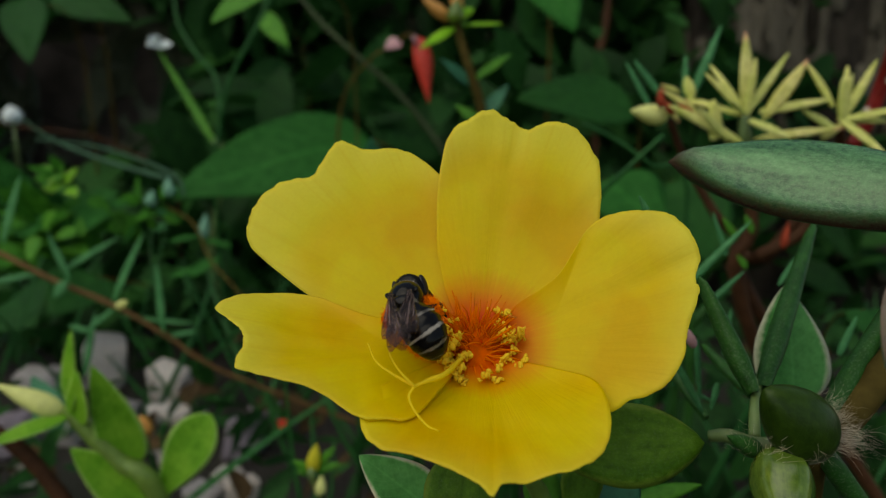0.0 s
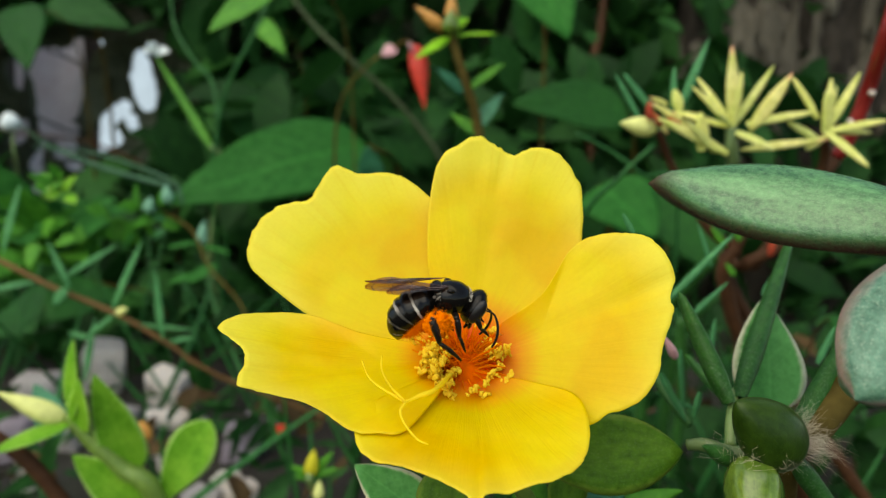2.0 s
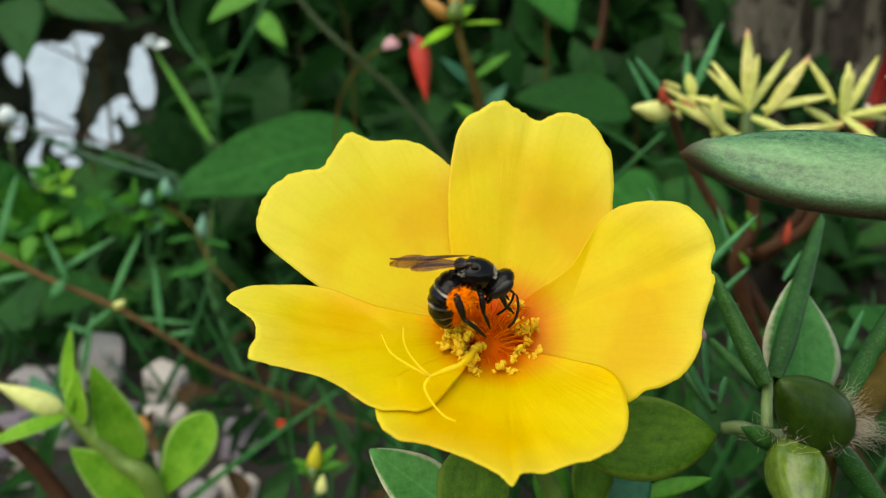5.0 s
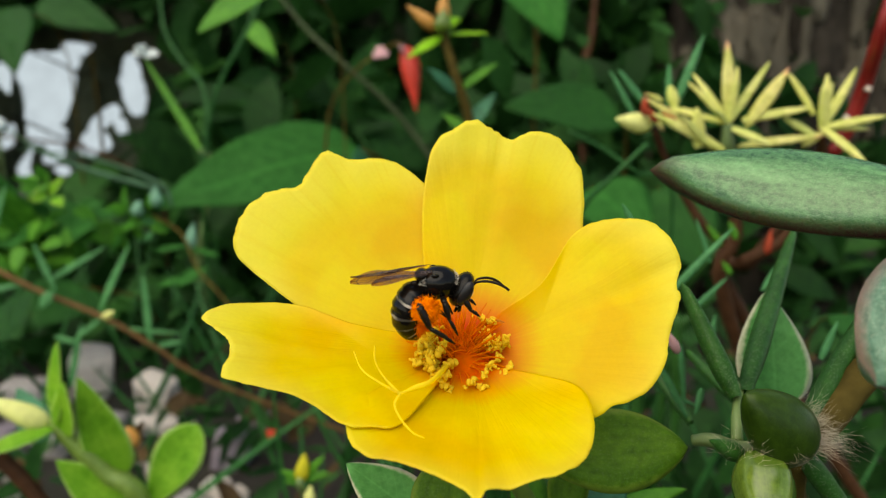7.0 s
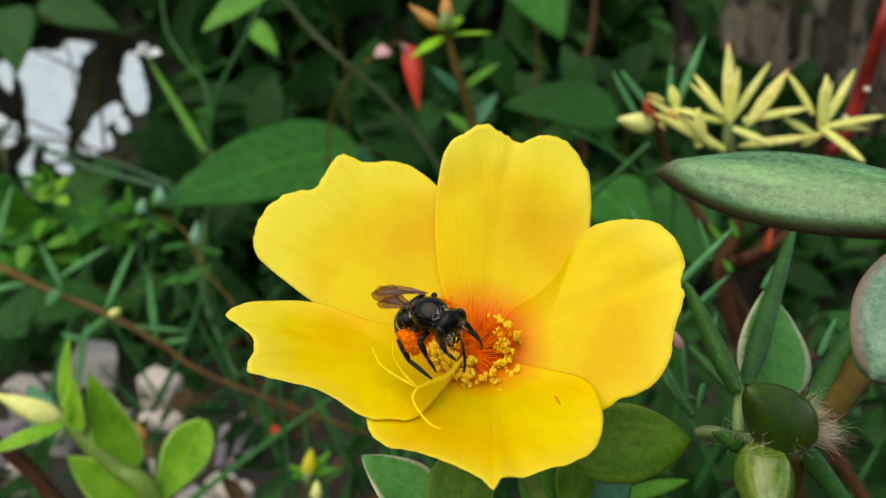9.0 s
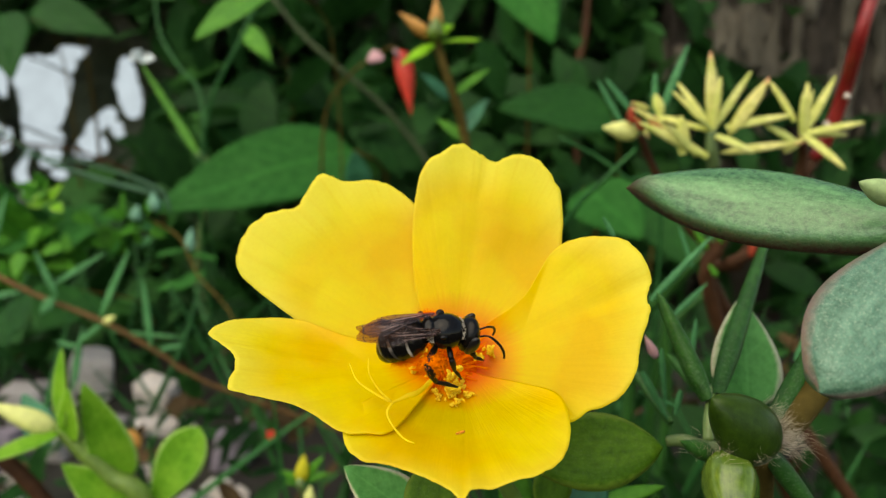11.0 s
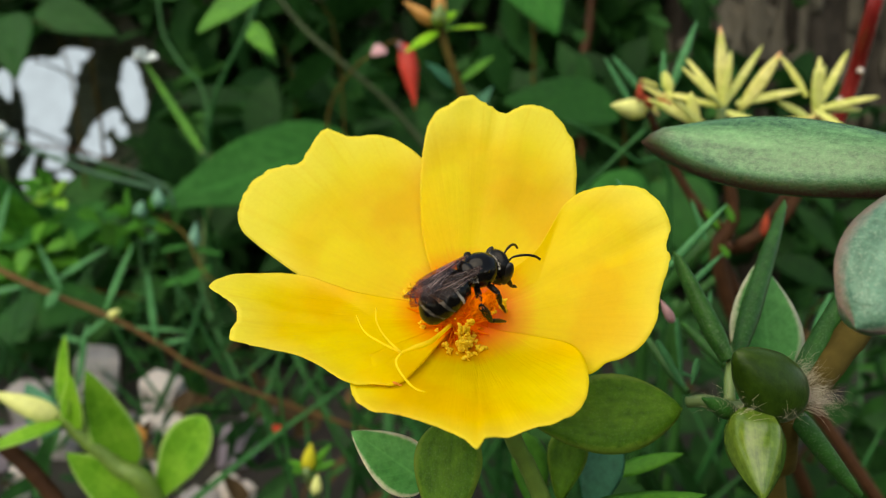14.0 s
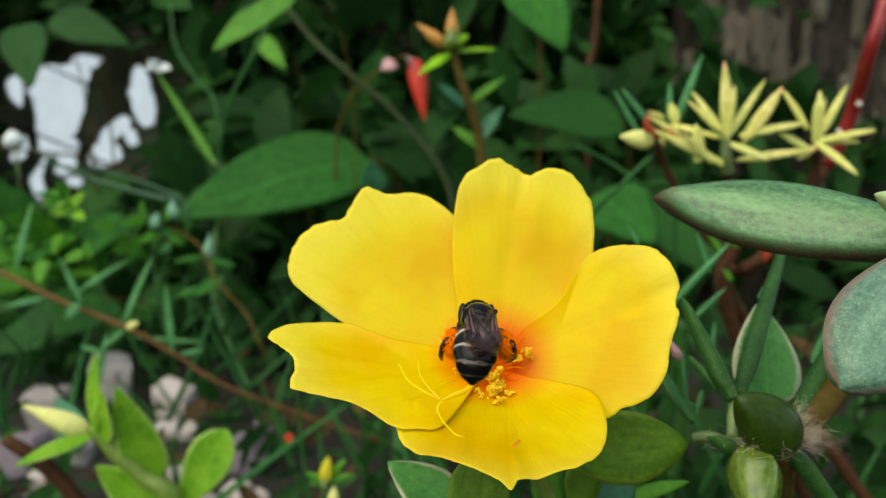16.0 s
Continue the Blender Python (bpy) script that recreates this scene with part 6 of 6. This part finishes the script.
        load = part("pollen_load", ball_bm(0.95, 0.55, 0.95, 4, 0.55), POLLEN, rear, "lump of orange pollen on the hind leg")
        load.matrix_basis = pose(-0.0011, 0.0020 * s, -0.0015, 0, 30, 0)
        brush = part("pollen_hair", fuzz_bm(0.96, 0.60, 0.98, 560, 0.48, 6, lambda d: True), POLLEN, rear)
        brush.matrix_basis = pose(-0.0011, 0.0020 * s, -0.0015, 0, 30, 0)
    grow = 1.08
    for ob in bee.children_recursive:
        if ob.type == "MESH":
            ob.data.transform(Matrix.Scale(grow, 4))
        m = ob.matrix_basis.copy()
        m.translation *= grow
        ob.matrix_basis = m
    return bee, head, tail, feelers, hind_legs


BEE, BEE_HEAD, BEE_TAIL, FEELERS, HIND_LEGS = make_bee()


def make_mite():
    bug = thing("tiny_insect", Vector((0, 0, 0)), "tiny orange-brown insect crawling on the petals", "insect")
    for name, x, r in (("abdomen", -0.22, (0.24, 0.12, 0.10)), ("thorax", 0.08, (0.13, 0.08, 0.08)), ("head", 0.26, (0.09, 0.07, 0.07))):
        ob = part(name, ball_bm(*r, 2), INSECT, bug)
        ob.matrix_basis = pose(x * 0.001, 0, 0.00010)
    for s in (1, -1):
        for x in (-0.05, 0.06, 0.16):
            part("leg", tube_bm([Vector(q) * 0.001 for q in ((x, 0.04 * s, 0.09), (x + 0.02, 0.11 * s, 0.11), (x + 0.03, 0.17 * s, 0.0))], [0.000015, 0.000013, 0.00001], 5, 4), INSECT, bug)
    return bug


MITE = make_mite()


def stance(x, y, z, head, back):
    """A standing pose in the bed's frame: centimetres, the way the head points and the way the back faces."""
    f, b = toward(*head), toward(*back)
    m = along(Vector((0, 0, 0)), f, b)
    m.translation = at(x, y, z)
    return m


def motions():
    # seconds, thorax, head's way, back's way, the droop of abdomen and head, the abdomen's swing, the pitch of the antennae
    steps = [
        (0.0, (-0.310, 5.681, -0.415), (0.02, 0.84, 0.54), (-0.30, -0.58, 0.75), 28, 50, 36, 50),
        (0.5, (-0.280, 5.715, -0.380), (0.05, 0.83, 0.54), (-0.30, -0.58, 0.75), 28, 50, 36, 50),
        (0.7, (-0.27, 5.60, -0.36), (0.15, 0.82, 0.52), (-0.30, -0.58, 0.75), 30, 50, 38, 50),
        (1.0, (0.030, 5.190, -0.180), (0.82, 0.45, 0.33), (-0.30, -0.55, 0.78), 36, 44, 48, 40),
        (1.5, (0.065, 5.173, -0.181), (0.97, 0.15, -0.02), (0.0, -0.35, 0.94), 34, 35, 10, 0),
        (2.0, (0.165, 5.267, -0.195), (0.97, 0.12, -0.08), (0.0, -0.32, 0.95), 32, 42, 0, 35),
        (2.5, (0.176, 5.457, -0.275), (0.96, 0.10, -0.12), (0.0, -0.32, 0.95), 34, 50, 0, 20),
        (3.0, (0.199, 5.004, -0.208), (0.97, 0.08, -0.10), (0.0, -0.32, 0.95), 44, 54, 0, 30),
        (3.5, (0.165, 5.092, -0.222), (0.97, 0.08, -0.12), (0.0, -0.32, 0.95), 54, 60, 0, 30),
        (4.0, (0.205, 5.515, -0.315), (0.97, 0.06, -0.14), (0.0, -0.32, 0.95), 60, 60, 0, 30),
        (6.5, (0.076, 5.712, -0.244), (0.97, 0.05, 0.06), (0.0, -0.30, 0.95), 66, 50, 0, 15),
        (7.0, (0.086, 5.557, -0.202), (0.97, 0.05, 0.04), (0.0, -0.28, 0.96), 60, 44, 0, -45),
        (7.5, (-0.17, 4.877, -0.305), (0.60, -0.70, -0.36), (-0.22, -0.50, 0.84), 46, 45, 0, 60),
        (8.0, (-0.270, 4.961, -0.415), (0.25, -0.92, -0.30), (-0.55, -0.30, 0.80), 46, 45, 0, 60),
        (8.2, (-0.265, 5.156, -0.462), (0.25, -0.92, -0.30), (-0.55, -0.30, 0.80), 46, 45, 0, 60),
        (9.2, (-0.06, 5.18, -0.45), (0.74, -0.58, -0.12), (-0.32, -0.45, 0.82), 38, 36, 0, 30),
        (10.3, (0.160, 5.287, -0.458), (0.96, 0.14, 0.12), (-0.05, -0.74, 0.66), 18, 24, 0, -10),
        (10.5, (0.192, 5.124, -0.407), (0.97, 0.14, 0.10), (-0.05, -0.74, 0.66), 18, 26, 0, 5),
        (11.0, (0.234, 5.019, -0.430), (0.98, 0.10, 0.04), (-0.05, -0.76, 0.64), 18, 35, 0, 10),
        (11.5, (0.300, 5.079, -0.528), (0.98, 0.10, 0.04), (0.0, -0.76, 0.64), 18, 30, 0, 10),
        (12.0, (0.431, 5.348, -0.562), (0.96, 0.12, 0.10), (-0.05, -0.70, 0.68), 16, 25, 0, -5),
        (12.5, (0.308, 5.629, -0.463), (0.84, 0.35, 0.36), (-0.2, -0.76, 0.58), 17, 28, 0, 30),
        (13.0, (0.315, 5.214, -0.376), (0.64, 0.50, 0.50), (-0.2, -0.76, 0.58), 17, 28, 0, 20),
        (13.5, (0.412, 5.161, -0.349), (0.76, 0.45, 0.44), (-0.2, -0.76, 0.58), 17, 28, 0, 0),
        (14.0, (0.428, 5.278, -0.404), (0.80, 0.45, 0.36), (-0.2, -0.76, 0.58), 17, 28, 0, -20),
        (14.5, (0.414, 5.445, -0.452), (0.76, 0.45, 0.42), (-0.2, -0.76, 0.58), 17, 28, 0, -30),
        (15.0, (0.337, 5.004, -0.343), (0.40, 0.68, 0.58), (-0.05, -0.66, 0.74), 22, 30, -8, 0),
        (15.5, (0.165, 4.441, -0.252), (0.05, 0.88, 0.45), (0.12, -0.48, 0.86), 20, 44, -20, 40),
        (16.0, (0.096, 4.544, -0.265), (0.0, 0.92, 0.34), (0.06, -0.40, 0.90), 14, 44, -10, 50),
    ]
    walk(BEE, [(t, stance(*p, h, b)) for t, p, h, b, *_ in steps])
    walk(BEE_TAIL, [(t, pose(-0.0013, 0, -0.0002, 0, droop, 180 + swing)) for t, p, h, b, droop, nod, swing, feel in steps])
    walk(BEE_HEAD, [(t, pose(0.0019, 0, -0.00067, 0, nod - 14, 0)) for t, p, h, b, droop, nod, swing, feel in steps])
    for ob, side in FEELERS:
        walk(ob, [(t, pose(0.00076, 0.00032 * side, 0.0002, 0, feel + 6 * side, 0)) for t, p, h, b, droop, nod, swing, feel in steps])
    # the hind legs reach forward while the bee clings head up
    for ob, side in HIND_LEGS:
        hip = Matrix.Translation(Vector((-0.8, 0.8 * side, -0.9)) * 0.00108)
        reach = [(0.0, 50), (0.7, 50), (1.2, 0), (16.0, 0)]
        walk(ob, [(t, hip @ pose(0, 0, 0, 0, -0.6 * a, -a * side) @ hip.inverted()) for t, a in reach])
    crawl = [
        (0.0, (0.613, 6.026, -0.602), (1, 0.2, -0.3)),
        (6.5, (0.613, 6.026, -0.592), (1, 0.2, -0.2)),
        (7.0, (0.624, 5.834, -0.559), (1, 0.2, -0.3)),
        (7.5, (0.886, 4.888, -0.604), (0.7, -0.2, -0.6)),
        (8.0, (0.881, 4.837, -0.774), (0.7, -0.2, -0.6)),
        (10.5, (0.540, 4.730, -1.207), (-0.6, -0.5, -0.6)),
        (13.0, (-0.360, 4.933, -1.104), (0.4, 0.5, 0.5)),
        (13.5, (-0.230, 4.855, -1.145), (0.0, 0.6, 0.6)),
        (14.0, (-0.238, 4.993, -1.267), (0.8, -0.2, -0.3)),
        (14.5, (-0.279, 5.052, -1.367), (0.9, -0.2, -0.2)),
        (15.0, (-0.004, 4.464, -1.309), (0.9, -0.2, -0.2)),
        (16.0, (0.322, 3.993, -1.124), (0.7, 0.3, 0.5)),
    ]
    walk(MITE, [(t, stance(*p, h, (-0.07, -0.82, 0.57))) for t, p, h in crawl])
    for ob, foot, (axis, angle) in TRODDEN:
        upright, half, low = [Matrix.Translation(foot) @ Matrix.Rotation(angle * f, 4, axis) for f in (0.0, 0.5, 1.0)]
        walk(ob, [(0.0, upright), (8.2, upright), (9.5, half), (11.0, low), (16.0, low)])
    # seconds and the place of the right edge
    dark = [(0.0, -33), (1.5, -33), (1.7, -48), (1.9, -50), (2.0, -70), (2.1, -79), (2.6, -138), (16.0, -138)]
    pale = [(0.0, -62), (1.9, -57), (2.1, -56), (2.3, -57), (2.6, -46), (2.9, -46), (3.2, -57), (3.5, -59), (3.8, -63), (4.0, -64), (4.2, -73), (5.0, -120), (16.0, -120)]
    for cloth, rows, depth in ((DARK_SHEET, dark, 112), (PALE_SHEET, pale, 118)):
        walk(cloth, [(t, Matrix.Translation(at(x * depth / 112, depth, 22)) @ BED.to_3x3().to_4x4()) for t, x in rows])


motions()
